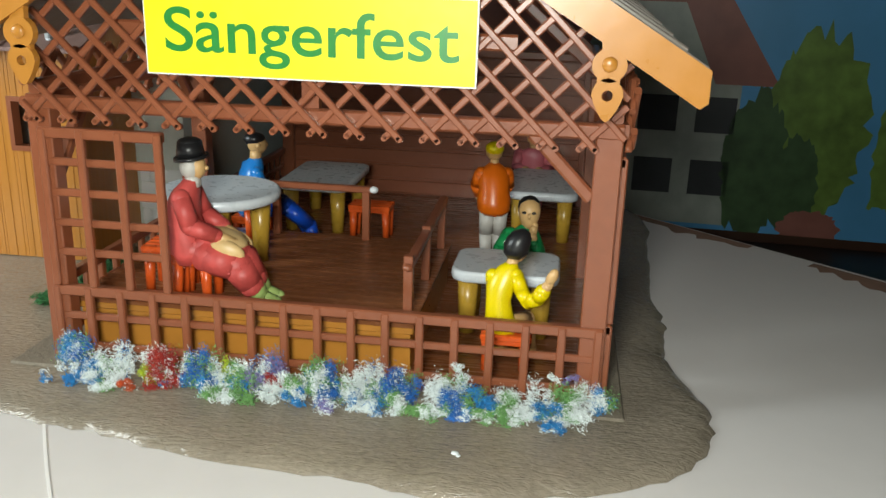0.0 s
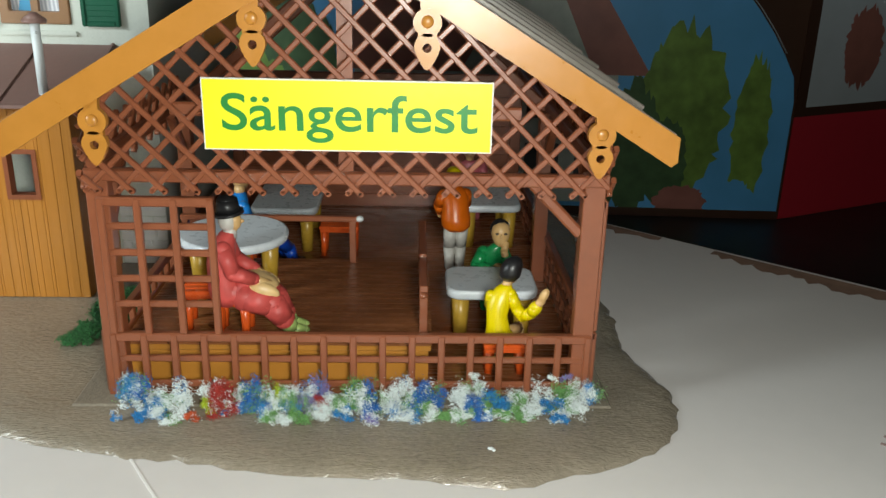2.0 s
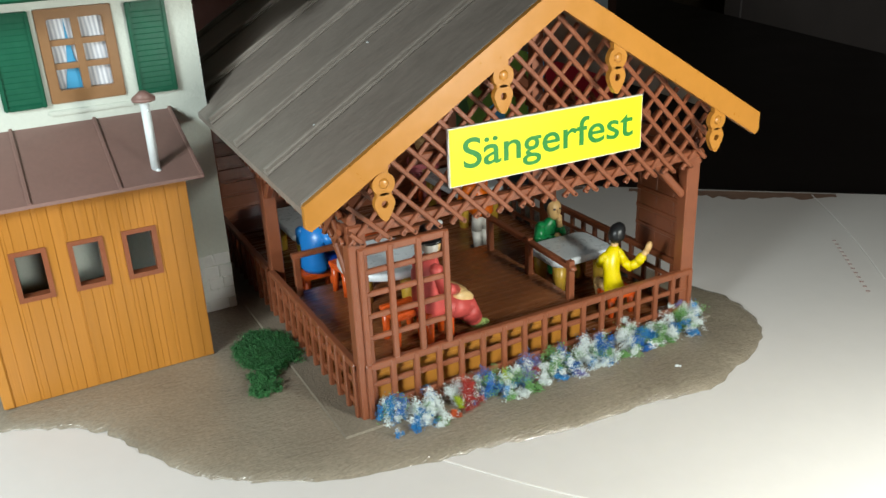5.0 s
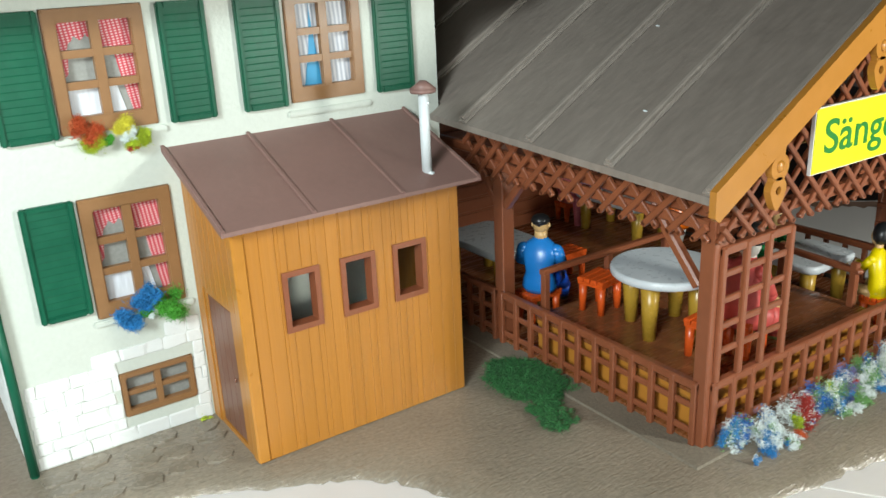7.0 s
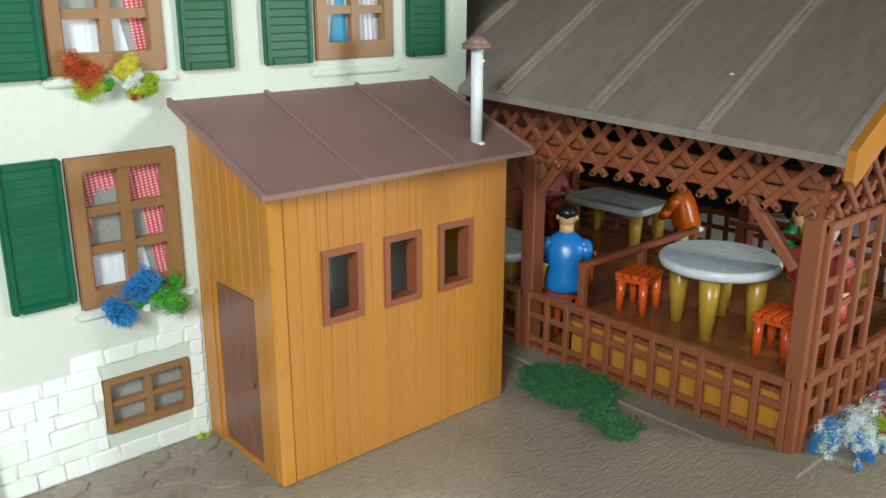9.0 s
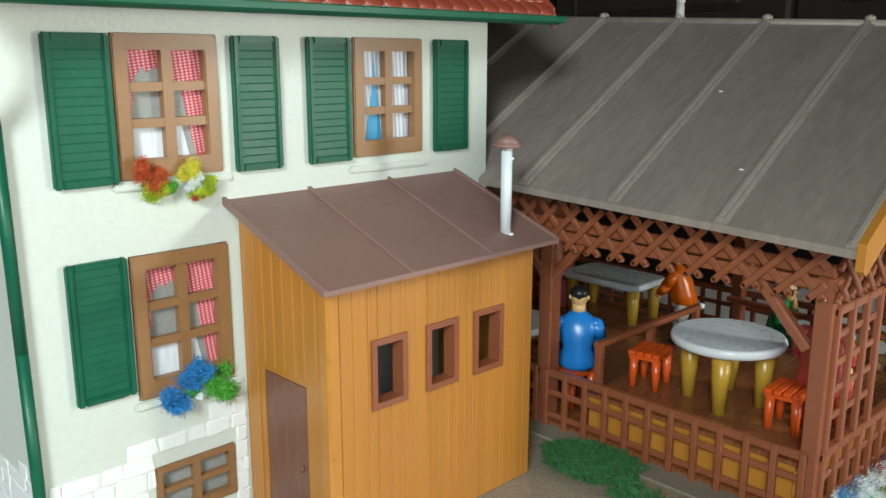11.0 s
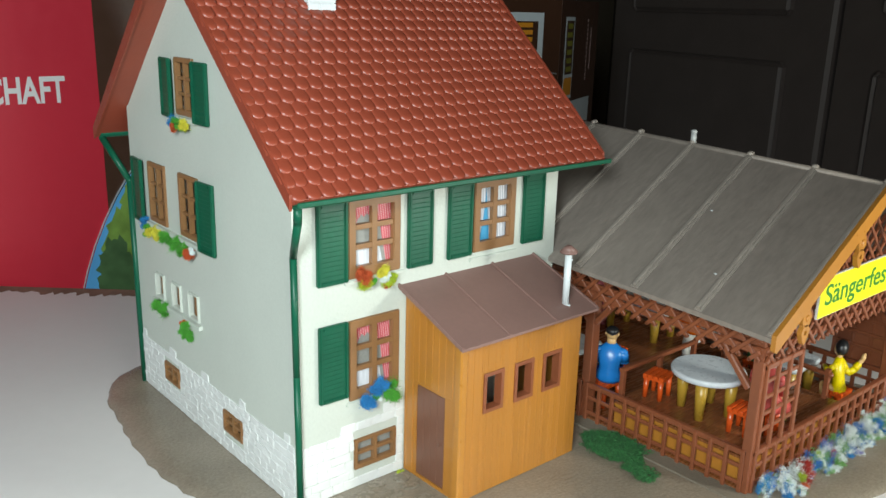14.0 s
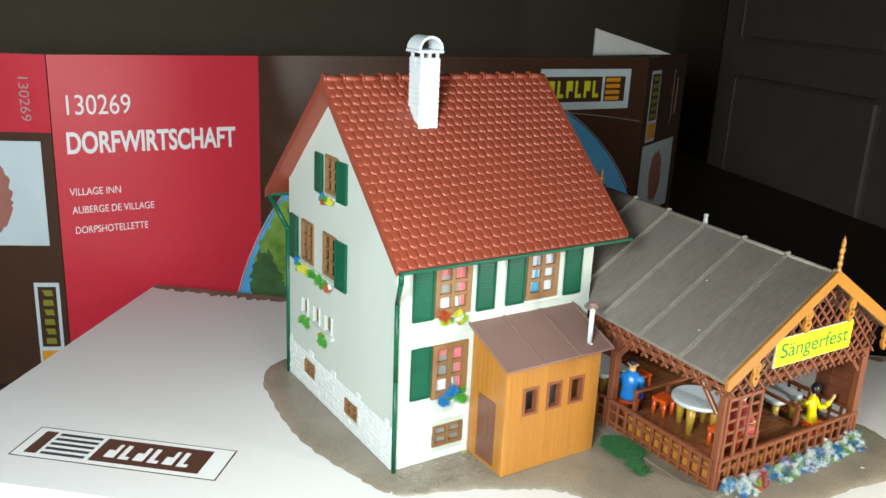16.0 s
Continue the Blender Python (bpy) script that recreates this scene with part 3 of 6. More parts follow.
def wall_with_holes(u0, u1, z0, z1, holes, place, thick, top=None):
    """A wall sheet in strips round its openings. place(u, d, z) gives the point at depth d."""
    bm = bmesh.new()
    us = sorted({u0, u1, *[h[0] for h in holes], *[h[1] for h in holes]})
    zs = sorted({z0, z1, *[h[2] for h in holes], *[h[3] for h in holes]})
    for a, b in zip(us, us[1:]):
        for c, d in zip(zs, zs[1:]):
            um, zm = (a + b) / 2, (c + d) / 2
            if any(h[0] < um < h[1] and h[2] < zm < h[3] for h in holes):
                continue
            v = [bm.verts.new(place(u, dd, z)) for u in (a, b) for dd in (0, thick) for z in (c, d)]
            for i in ((0, 1, 3, 2), (4, 6, 7, 5), (0, 4, 5, 1), (2, 3, 7, 6), (0, 2, 6, 4), (1, 5, 7, 3)):
                bm.faces.new([v[k] for k in i])
    if top:
        v = [bm.verts.new(place(u, dd, z)) for u, z in top for dd in (0, thick)]
        k = len(top)
        bm.faces.new([v[2 * i] for i in range(k)])
        bm.faces.new([v[2 * i + 1] for i in range(k)][::-1])
        for i in range(k):
            j = (i + 1) % k
            bm.faces.new((v[2 * i], v[2 * i + 1], v[2 * j + 1], v[2 * j]))
    bmesh.ops.remove_doubles(bm, verts=bm.verts, dist=0.001)
    return bm


FW = [(-66.1, -53.1, 47.2, 63.6), (-32.6, -19.8, 47.2, 63.6), (-65.9, -53.1, 20.6, 38.4), (-64.7, -53.6, 4.2, 11.4)]
front = hpart("wall", wall_with_holes(GX, HX, 0, 68.5, FW, lambda u, d, z: (u, WY + d, z), 1.6), WALLW)
GW = [(93.2, 102.6, 75.5, 88.0), (111.5, 121.5, 47.5, 62.3), (94.0, 104.0, 47.5, 62.3), (115.9, 121.4, 27.6, 34.4), (106.2, 111.6, 27.6, 34.4), (96.6, 102.2, 27.6, 34.4), (110.2, 118.8, 6.0, 11.2), (77.2, 86.4, 5.0, 10.4)]
gable = hpart("wall", wall_with_holes(WY + 1.6, WB, 0, 74.5, [h for h in GW if h[3] < 74], lambda u, d, z: (GX + d, u, z), 1.6,
              ), WALLW)
bm = bmesh.new()
a, b, c, d = GW[0]
peak = RZ - 1.6
for poly in (((WY + 1, 74.5), (a, 74.5), (a, peak - abs(RY - a) * SL - 0.0)), ((b, 74.5), (WB - 1, 74.5), (b, peak - abs(RY - b) * SL)), ((a, 74.5), (b, 74.5), (b, c), (a, c)),
             ((a, d), (b, d), (b, peak - abs(RY - b) * SL), (RY, peak), (a, peak - abs(RY - a) * SL))):
    prism(bm, poly, "x", GX, GX + 1.6)
hpart("gable", bm, WALLW)
bm = bmesh.new()
quadbox(bm, HX - 1.6, HX - 0.01, WY + 1.6, WB, 0, 70)
prism(bm, ((WY + 1, 70), (WB - 1, 70), (RY, peak)), "x", HX - 1.6, HX)
hpart("wall", bm, WALLW)
bm = bmesh.new()
quadbox(bm, GX + 1.6, HX - 1.6, WB - 1.6, WB - 0.02, 0, 68.5)
hpart("wall", bm, WALLW)
# dark box added to fill the house; bare windows show only its colour
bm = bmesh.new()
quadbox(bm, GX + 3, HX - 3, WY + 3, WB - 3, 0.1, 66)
hpart("dark_filler_box", bm, INSIDE)

# roof boards, verge and ridge
BE = 2 * RY - EY
VX0, VX1 = -83.6, -0.6
bm = bmesh.new()
prism(bm, ((EY, EZ), (RY, RZ), (RY, RZ - 2.2), (EY, EZ - 1.2)), "x", VX0, VX1)
prism(bm, ((BE, EZ), (BE, EZ - 1.6), (RY, RZ - 2.2), (RY, RZ)), "x", VX0, VX1)
roof = hpart("roof", bm, TILE, None, "brick-red moulded tile roof")
for x0 in (VX0 - 0.5, VX1):
    for e in (EY, BE):
        bm = bmesh.new()
        prism(bm, ((e, EZ + 1.0), (RY, RZ + 1.0), (RY, RZ - 2.8), (e, EZ - 2.0)), "x", x0, x0 + 0.5)
        hpart("verge_board", bm, TILE)
bm = bmesh.new()
for k in range(13):
    x = VX0 + (VX1 - VX0) * k / 13
    w = (VX1 - VX0) / 13
    rod(bm, (x, RY, RZ + 0.2), (x + w, RY, RZ + 0.1), 1.15, 0.9, 10)
    rod(bm, (x - 0.35, RY, RZ + 0.35), (x + 0.45, RY, RZ + 0.35), 1.55, 1.4, 10)
hpart("ridge_tiles", bm, TILE)

bm = bmesh.new()
quadbox(bm, VX0, VX1, EY - 0.62, EY + 0.3, EZ - 1.0, EZ + 0.05)
hpart("eave_strip", bm, TILE)

# gutter and downpipe
bm = bmesh.new()
for k in range(9):
    a0, a1 = (math.radians(180 + 180 * j / 9) for j in (k, k + 1))
    y0, z0, y1, z1 = EY - 0.6 + 1.2 * math.cos(a0), EZ - 0.75 + 0.85 * math.sin(a0), EY - 0.6 + 1.2 * math.cos(a1), EZ - 0.75 + 0.85 * math.sin(a1)
    v = [bm.verts.new(p) for p in ((VX0, y0, z0), (VX1, y0, z0), (VX1, y1, z1), (VX0, y1, z1))]
    bm.faces.new(v)
quadbox(bm, VX0, VX1 + 1, EY - 1.8, EY + 1.2, EZ - 1.2, EZ - 0.7, bev=0.15)
quadbox(bm, VX0, VX1 + 1, EY - 1.95, EY - 1.5, EZ - 1.25, EZ - 0.25, bev=0.15)
hpart("gutter", bm, GREEN)
bm = bmesh.new()
rod(bm, (VX0 + 1, 2 * RY - EY, EZ - 0.8), (VX1, 2 * RY - EY, EZ - 0.8), 1.1)
hpart("gutter", bm, GREEN)
bm = bmesh.new()
limb(bm, [(VX0 + 1.0, EY - 0.2, EZ - 1.6), (VX0 + 1.3, EY + 0.4, EZ - 4.5), (GX - 0.4, WY - 1.0, EZ - 13), (GX - 0.2, WY - 1.0, 30), (GX + 0.1, WY - 1.0, 0.3)], [0.8, 0.8, 0.7, 0.68, 0.68])
hpart("downpipe", bm, GREEN)
bm = bmesh.new()
limb(bm, [(VX0 + 1.5, BE - 0.5, EZ - 2), (GX - 0.4, WB + 0.6, EZ - 12), (GX - 0.2, WB + 0.6, 0.3)], [0.9, 0.8, 0.8])
hpart("downpipe", bm, GREEN)

# chimney
bm = bmesh.new()
quadbox(bm, -58.8, -52.4, 79.2, 85.4, 92, 119.6)
chim = hpart("chimney", bm, CHIMW, None, "white painted stone chimney with arched cap")
r2 = random.Random(11)
for k in range(15):
    z = 97 + k * 1.5
    mid_x, mid_y = -55.55 + r2.uniform(-0.9, 0.9), 82.25 + r2.uniform(-0.8, 0.8)
    for x0, x1, y0, y1 in ((-58.95, mid_x - 0.05, 78.95, 79.3), (mid_x + 0.05, -52.25, 78.95, 79.3), (-58.95, -58.7, 79.1, mid_y - 0.05), (-58.95, -58.7, mid_y + 0.05, 85.4)):
        p = r2.uniform(0, 0.16)
        bm = bmesh.new()
        rawbox(bm, x0 - (p if x1 < -58 else 0), x1, y0 - (p if y1 < 79.4 else 0), y1, z + 0.08, z + 1.42)
        hpart("stone", bm, CHIMW, chim)
bm = bmesh.new()
for x, y in ((-58.3, 79.6), (-55.6, 79.6), (-52.9, 79.6), (-58.3, 85), (-52.9, 85)):
    quadbox(bm, x - 0.4, x + 0.4, y - 0.35, y + 0.35, 119.6, 121.2)
quadbox(bm, -60.1, -51.1, 78.4, 86.2, 121.0, 121.9, bev=0.2)
arc = [(-55.6 + 4.2 * math.cos(math.radians(a)), 122.0 + 4.0 * math.sin(math.radians(a))) for a in range(0, 181, 15)]
inn = [(-55.6 + 3.4 * math.cos(math.radians(a)), 122.0 + 3.2 * math.sin(math.radians(a))) for a in range(180, -1, -15)]
prism(bm, arc + inn, "y", 78.6, 86.0)
hpart("chimney_cap", bm, CHIMW, chim)


# windows
def win_at(face):
    if face == "front":
        return lambda u, d, z: (u, WY - d, z)
    return lambda u, d, z: (GX - d, u, z)


def obox(bm, f, u0, u1, d0, d1, z0, z1, mi=0):
    v = [bm.verts.new(f(u, d, z)) for u in (u0, u1) for d in (d0, d1) for z in (z0, z1)]
    for i in ((0, 1, 3, 2), (4, 6, 7, 5), (0, 4, 5, 1), (2, 3, 7, 6), (0, 2, 6, 4), (1, 5, 7, 3)):
        bm.faces.new([v[k] for k in i]).material_index = mi


def opoly(bm, f, pts, d0, d1, mi=0):
    a, b = [bm.verts.new(f(u, d0, z)) for u, z in pts], [bm.verts.new(f(u, d1, z)) for u, z in pts]
    k = len(pts)
    for fc in [a, b[::-1]] + [(a[i], b[i], b[(i + 1) % k], a[(i + 1) % k]) for i in range(k)]:
        bm.faces.new(fc).material_index = mi


def ring_frame(bm, f, o, i, d0, d1):
    """A closed rectangular frame from its outer and inner bounds."""
    V = [[bm.verts.new(f(u, d, z)) for u, z in ((b[0], b[2]), (b[1], b[2]), (b[1], b[3]), (b[0], b[3]))] for b in (o, i) for d in (d0, d1)]
    for k in range(4):
        j = (k + 1) % 4
        for a, b in ((0, 2), (3, 1), (1, 0), (2, 3)):
            bm.faces.new((V[a][k], V[a][j], V[b][j], V[b][k]))


def window(face, u0, u1, z0, z1, cols, rows, curtain, edge=1.85, barw=1.3, paint=WINB, label="brown moulded window with glazing bars"):
    f = win_at(face)
    bm = bmesh.new()
    g = 0.06
    ring_frame(bm, f, (u0 + g, u1 - g, z0 + g, z1 - g), (u0 + edge, u1 - edge, z0 + edge * 1.25, z1 - edge), -0.9, 0.5)
    bmesh.ops.bevel(bm, geom=list(bm.edges), offset=0.16, segments=2, affect="EDGES")
    w = hpart("window", bm, paint, None, label)
    iu0, iu1, iz0, iz1 = u0 + edge, u1 - edge, z0 + edge * 1.25, z1 - edge
    for k in range(1, cols):
        u = iu0 + (iu1 - iu0) * k / cols
        bm = bmesh.new()
        obox(bm, f, u - barw / 2, u + barw / 2, -0.8, 0.25, iz0, iz1)
        hpart("glazing_bar", bm, WINB, w)
    for k in range(1, rows):
        z = iz0 + (iz1 - iz0) * k / rows
        bm = bmesh.new()
        obox(bm, f, iu0, iu1, -0.75, 0.15, z - barw * 0.4, z + barw * 0.4)
        hpart("glazing_bar", bm, WINB, w)
    if curtain:
        wu, wz = iu1 - iu0, iz1 - iz0
        bm = bmesh.new()
        obox(bm, f, iu0 - 0.2, iu1 + 0.2, -1.3, -1.1, iz0 - 0.2, iz1 + 0.2)
        hpart("backing", bm, CURT_RIB if curtain == "blue" else WINB if curtain == "brown" else CURT_G, w)
    if curtain == "red":
        bm = bmesh.new()
        left = [(-0.02, 1.02), (0.5, 1.02), (0.5, 0.83), (0.46, 0.81), (0.42, 0.83), (0.39, 0.86), (0.35, 0.82), (0.30, 0.80), (0.26, 0.83), (0.23, 0.85), (0.19, 0.80), (0.14, 0.77), (0.11, 0.70), (0.10, 0.58), (0.08, 0.46), (-0.02, 0.38)]
        right = [(0.5, 1.02), (1.02, 1.02), (1.02, -0.02), (0.90, -0.02), (0.84, 0.2), (0.78, 0.45), (0.75, 0.62), (0.72, 0.70), (0.68, 0.66), (0.64, 0.72), (0.58, 0.70), (0.5, 0.78)]
        for pts in (left, right):
            opoly(bm, f, [(iu0 + p * wu, iz0 + q * wz) for p, q in pts], -1.05, -0.98)
        hpart("curtain", bm, CURT_R, w, "red and white checked curtain")
        bm = bmesh.new()
        opoly(bm, f, [(iu0 + p * wu, iz0 + q * wz) for p, q in ((-0.02, -0.02), (0.80, -0.02), (0.70, 0.33), (-0.02, 0.33))], -0.97, -0.93)
        hpart("curtain", bm, CURT_W, w, "white half curtain")
    if curtain == "blue":
        bm = bmesh.new()
        opoly(bm, f, [(iu0 + p * wu, iz0 + q * wz) for p, q in ((0.12, -0.02), (0.44, -0.02), (0.42, 0.2), (0.39, 0.4), (0.34, 0.7), (0.31, 1.0), (0.285, 0.7), (0.24, 0.4), (0.18, 0.2))], -1.05, -0.98)
        hpart("curtain", bm, CURT_B, w, "bright blue curtain gap")
    return w


window("front", *FW[0], 2, 3, "red")
window("front", *FW[1], 2, 3, "blue")
window("front", *FW[2], 2, 3, "red")
window("front", *FW[3], 2, 2, "grey", 0.9, 0.9)
for h in GW[:3]:
    window("gable", *h, 2, 3, "", 1.1, 0.8)
for h in GW[3:6]:
    window("gable", *h, 1, 1, "brown", 0.55, paint=WALLW, label="narrow window with cream frame")
for h in GW[6:]:
    window("gable", *h, 2, 2, "", 0.8, 0.8)
for u0, u1, z in ((-67.0, -52.0, 46.5), (-33.5, -18.8, 45.6), (-66.6, -52.0, 19.9)):
    bm = bmesh.new()
    obox(bm, win_at("front"), u0, u1, -0.2, 0.55, z - 0.45, z + 0.45)
    bmesh.ops.bevel(bm, geom=list(bm.edges), offset=0.18, segments=2, affect="EDGES")
    hpart("sill", bm, WALLW)
for u0, u1, z in ((92.5, 103.4, 74.8), (93, 122.6, 46.6), (95.5, 122.4, 26.9)):
    bm = bmesh.new()
    obox(bm, win_at("gable"), u0, u1, -0.2, 1.0, z - 0.5, z + 0.5)
    hpart("sill", bm, WALLW)


def shutter(face, u0, u1, z0, z1, swing=0.0):
    """A louvred shutter; swing opens it from the wall at its outer edge."""
    f0 = win_at(face)
    f = (lambda u, d, z: f0(u, d + abs(u - u0 if swing > 0 else u - u1) * abs(swing), z)) if swing else f0
    bm = bmesh.new()
    obox(bm, f, u0 + 0.05, u1 - 0.05, 0.1, 0.7, z0 + 0.05, z1 - 0.05)
    e = 0.85
    for a, b, c, d in ((u0, u0 + e, z0, z1), (u1 - e, u1, z0, z1), (u0 + e, u1 - e, z0, z0 + e), (u0 + e, u1 - e, z1 - e, z1)):
        obox(bm, f, a, b, 0.05, 1.05, c, d)
    bmesh.ops.bevel(bm, geom=list(bm.edges), offset=0.2, segments=2, affect="EDGES")
    s = hpart("shutter", bm, GREEN, None, "dark green louvred shutter")
    n = int((z1 - z0 - 2 * e) / 0.95)
    for k in range(n):
        z = z0 + e + (z1 - z0 - 2 * e) * k / n
        bm = bmesh.new()
        v = [bm.verts.new(f(u, d, zz)) for u in (u0 + e, u1 - e) for d, zz in ((0.68, z - 0.1), (0.755, z + 0.14), (0.70, z + 0.95))]
        for i in ((0, 1, 2), (5, 4, 3), (0, 3, 4, 1), (1, 4, 5, 2), (2, 5, 3, 0)):
            bm.faces.new([v[j] for j in i])
        hpart("slat", bm, GREEN, s)


for u0, u1, z0, z1 in ((-73.5, -66.4, 47.0, 63.5), (-51.4, -44.7, 47.0, 63.5), (-40.4, -33.4, 47.0, 63.5), (-17.6, -10.6, 47.0, 63.5), (-73.3, -66.4, 22.0, 38.6)):
    shutter("front", u0, u1, z0, z1)
for u0, u1, z0, z1, sw in ((103.2, 109.4, 74.6, 87.6, -0.1), (86.4, 92.6, 74.6, 87.6, 0.05), (123.4, 130.6, 46.2, 62.2, -0.1), (86.0, 93.2, 46.2, 62.2, 0.05)):
    shutter("gable", u0, u1, z0, z1, sw)

# ---- shed ----
SX0, SX1, SY0, SY1 = -51.2, -15.2, 36.2, 54.3
shed = thing("shed", ((SX0 + SX1) / 2, (SY0 + SY1) / 2, 0), "ochre plank lean-to shed with mauve roof", "shed")
SO = Vector(shed.location) / MM


def spart(name, bm, material, parent=None, label=""):
    ob = part(name, bm, material, parent or shed, label)
    if parent is None:
        ob.location = -SO * MM
    return ob


SWIN = [(-44.6, -39.9, 19.3, 27.3), (-35.6, -30.9, 19.3, 27.3), (-26.9, -22.1, 19.3, 27.3)]
ztop = lambda y: 35.0 + (y - 34.0) * 0.385
spart("wall", wall_with_holes(SX0, SX1, 0.05, ztop(SY0) - 0.3, SWIN, lambda u, d, z: (u, SY0 + d, z), 1.1), OCHRE)
DOOR = (40.9, 50.2, 0.8, 22.2)
bm = wall_with_holes(SY0 + 1.1, SY1, 0.05, ztop(SY0) - 0.3, [DOOR], lambda u, d, z: (SX0 + d, u, z), 1.1)
prism(bm, ((SY0, ztop(SY0) - 0.3), (SY1, ztop(SY0) - 0.3), (SY1, ztop(SY1) - 0.3)), "x", SX0, SX0 + 1.1)
spart("wall", bm, OCHRE)
bm = bmesh.new()
prism(bm, ((SY0 + 1.1, 0.05), (SY1, 0.05), (SY1, ztop(SY1) - 0.3), (SY0 + 1.1, ztop(SY0 + 1.1) - 0.3)), "x", SX1 - 1.1, SX1)
spart("wall", bm, OCHRE)
# planks proud of the walls
r3 = random.Random(21)
x = SX0
while x < SX1 - 0.5:
    w = min(r3.choice((1.15, 1.5, 1.9, 2.2)) * r3.uniform(0.93, 1.07), SX1 - x)
    if SX1 - x - w < 0.8:
        w = SX1 - x
    top = ztop(SY0) - 0.4
    pieces = [(x, x + w, 0.1, top)]
    for h in SWIN:
        a, b = h[0] - 0.4, h[1] + 0.4
        if x < b and x + w > a:
            pieces = [(max(x, a), min(x + w, b), 0.1, h[2] - 0.4), (max(x, a), min(x + w, b), h[3] + 0.4, top)]
            pieces += [(x, a, 0.1, top)] if a - x > 0.3 else []
            pieces += [(b, x + w, 0.1, top)] if x + w - b > 0.3 else []
    bm = bmesh.new()
    proud = SY0 - 0.11 - r3.uniform(0, 0.06)
    for a, b, c, d in pieces:
        g0, g1 = (0.015 if a == x else 0), (0.015 if b == x + w else 0)
        quadbox(bm, a + g0, b - g1, proud, SY0 + 0.02, c, d, bev=0.07)
    spart("plank", bm, OCHRE)
    x += w
y = SY0
while y < SY1 - 0.4:
    w = min(r3.uniform(1.8, 2.4), SY1 - y)
    lo = 22.8 if (y + w > DOOR[0] - 0.4 and y < DOOR[1] + 0.4) else 0.1
    bm = bmesh.new()
    prism(bm, ((y + 0.02, lo), (y + w - 0.02, lo), (y + w - 0.02, ztop(y + w) - 0.5), (y + 0.02, ztop(y) - 0.5)), "x", SX0 - 0.2, SX0 + 0.02)
    bmesh.ops.bevel(bm, geom=list(bm.edges), offset=0.09, segments=1, affect="EDGES")
    spart("plank", bm, OCHRE)
    y += w
bm = bmesh.new()
quadbox(bm, SX0 - 0.4, SX0 + 1.5, SY0 - 0.42, SY0 + 1.5, 0.05, ztop(SY0) - 0.3, bev=0.3)
spart("corner_post", bm, OCHRE_L)
for h in SWIN:
    bm = bmesh.new()
    f = lambda u, d, z: (u, SY0 - d, z)
    ring_frame(bm, f, (h[0] - 0.5, h[1] + 0.5, h[2] - 0.5, h[3] + 0.5), (h[0] + 0.3, h[1] - 0.3, h[2] + 0.35, h[3] - 0.3), -1.6, 0.45)
    spart("window_frame", bm, BROWN, None, "red-brown open window frame")
bm = bmesh.new()
quadbox(bm, SX0 + 0.3, SX0 + 0.9, DOOR[0] + 0.05, DOOR[1] - 0.05, 0.8, DOOR[3] - 0.05)
dr = spart("door", bm, DOORBROWN, None, "purple-brown plank door")
for k in range(4):
    y = DOOR[0] + 0.3 + k * 2.25
    bm = bmesh.new()
    quadbox(bm, SX0 + 0.12, SX0 + 0.31, y, y + 2.2, 1.0, DOOR[3] - 0.3, bev=0.05)
    spart("plank", bm, DOORBROWN, dr)
bm = bmesh.new()
blob(bm, (SX0 - 0.1, DOOR[0] + 1.3, 11), (0.25, 0.25, 0.45), sub=1)
spart("door_handle", bm, DOORBROWN, dr)
# shed roof
bm = bmesh.new()
RX0, RX1, RYF, RYB = -53.4, -12.4, 33.7, 54.9
zt = lambda y: 35.9 + (y - 33.7) * 0.372
prism(bm, ((RYF, zt(RYF) - 0.6), (RYB, zt(RYB) - 0.6), (RYB, zt(RYB)), (RYF, zt(RYF))), "x", RX0, RX1)
sr = spart("roof", bm, SHEDROOF, None, "mauve-brown sheet roof with seams")
for x in (RX0 + 0.3, -40.2, -26.2, RX1 - 0.3):
    bm = bmesh.new()
    bar(bm, (x, RYF + 0.1, zt(RYF) + 0.15), (x, RYB - 0.1, zt(RYB) + 0.15), 0.6, 0.36)
    spart("seam", bm, SHEDROOF, sr)
# stove pipe
pipe = thing("stove_pipe", (-19.5, 37.6, zt(37.6)), "white stove pipe with mauve hat on the shed roof", "chimney pipe")
bm = bmesh.new()
rod(bm, (0, 0, -0.6), (0, 0, 11.8), 0.78, 0.78, 16)
blob(bm, (0.25, -0.75, 10.2), (0.3, 0.3, 0.3), sub=1)
blob(bm, (0.3, -0.6, -0.35), (0.7, 0.6, 0.4), sub=1)
part("pipe", bm, CHIMW, pipe)
bm = bmesh.new()
rod(bm, (0, 0, 11.7), (0, 0, 12.2), 1.9, 2.0, 16)
rod(bm, (0, 0, 12.2), (0, 0, 13.4), 2.0, 0.5, 16)
part("hat", bm, SHEDROOF, pipe, "mauve conical hat")

# ---- pavilion ----
PX, PY = 70.4, 96.0
pav = thing("pavilion", (PX / 2, PY / 2, 0), "red-brown latticed beer garden pavilion with grey roof", "model pavilion")
PO = Vector(pav.location) / MM


def ppart(name, bm, material, parent=None, label=""):
    ob = part(name, bm, material, parent or pav, label)
    if parent is None:
        ob.location = -PO * MM
    return ob


AX, AZ = 34.8, 65.9
EX = 42.4
PS = (AZ - 40.2) / EX
rz = lambda x: AZ - abs(x - AX) * PS
bm = bmesh.new()
quadbox(bm, 0.4, PX - 0.4, 0.6, PY, 0.02, 0.7)
ppart("floor_slab", bm, FLOORWOOD)
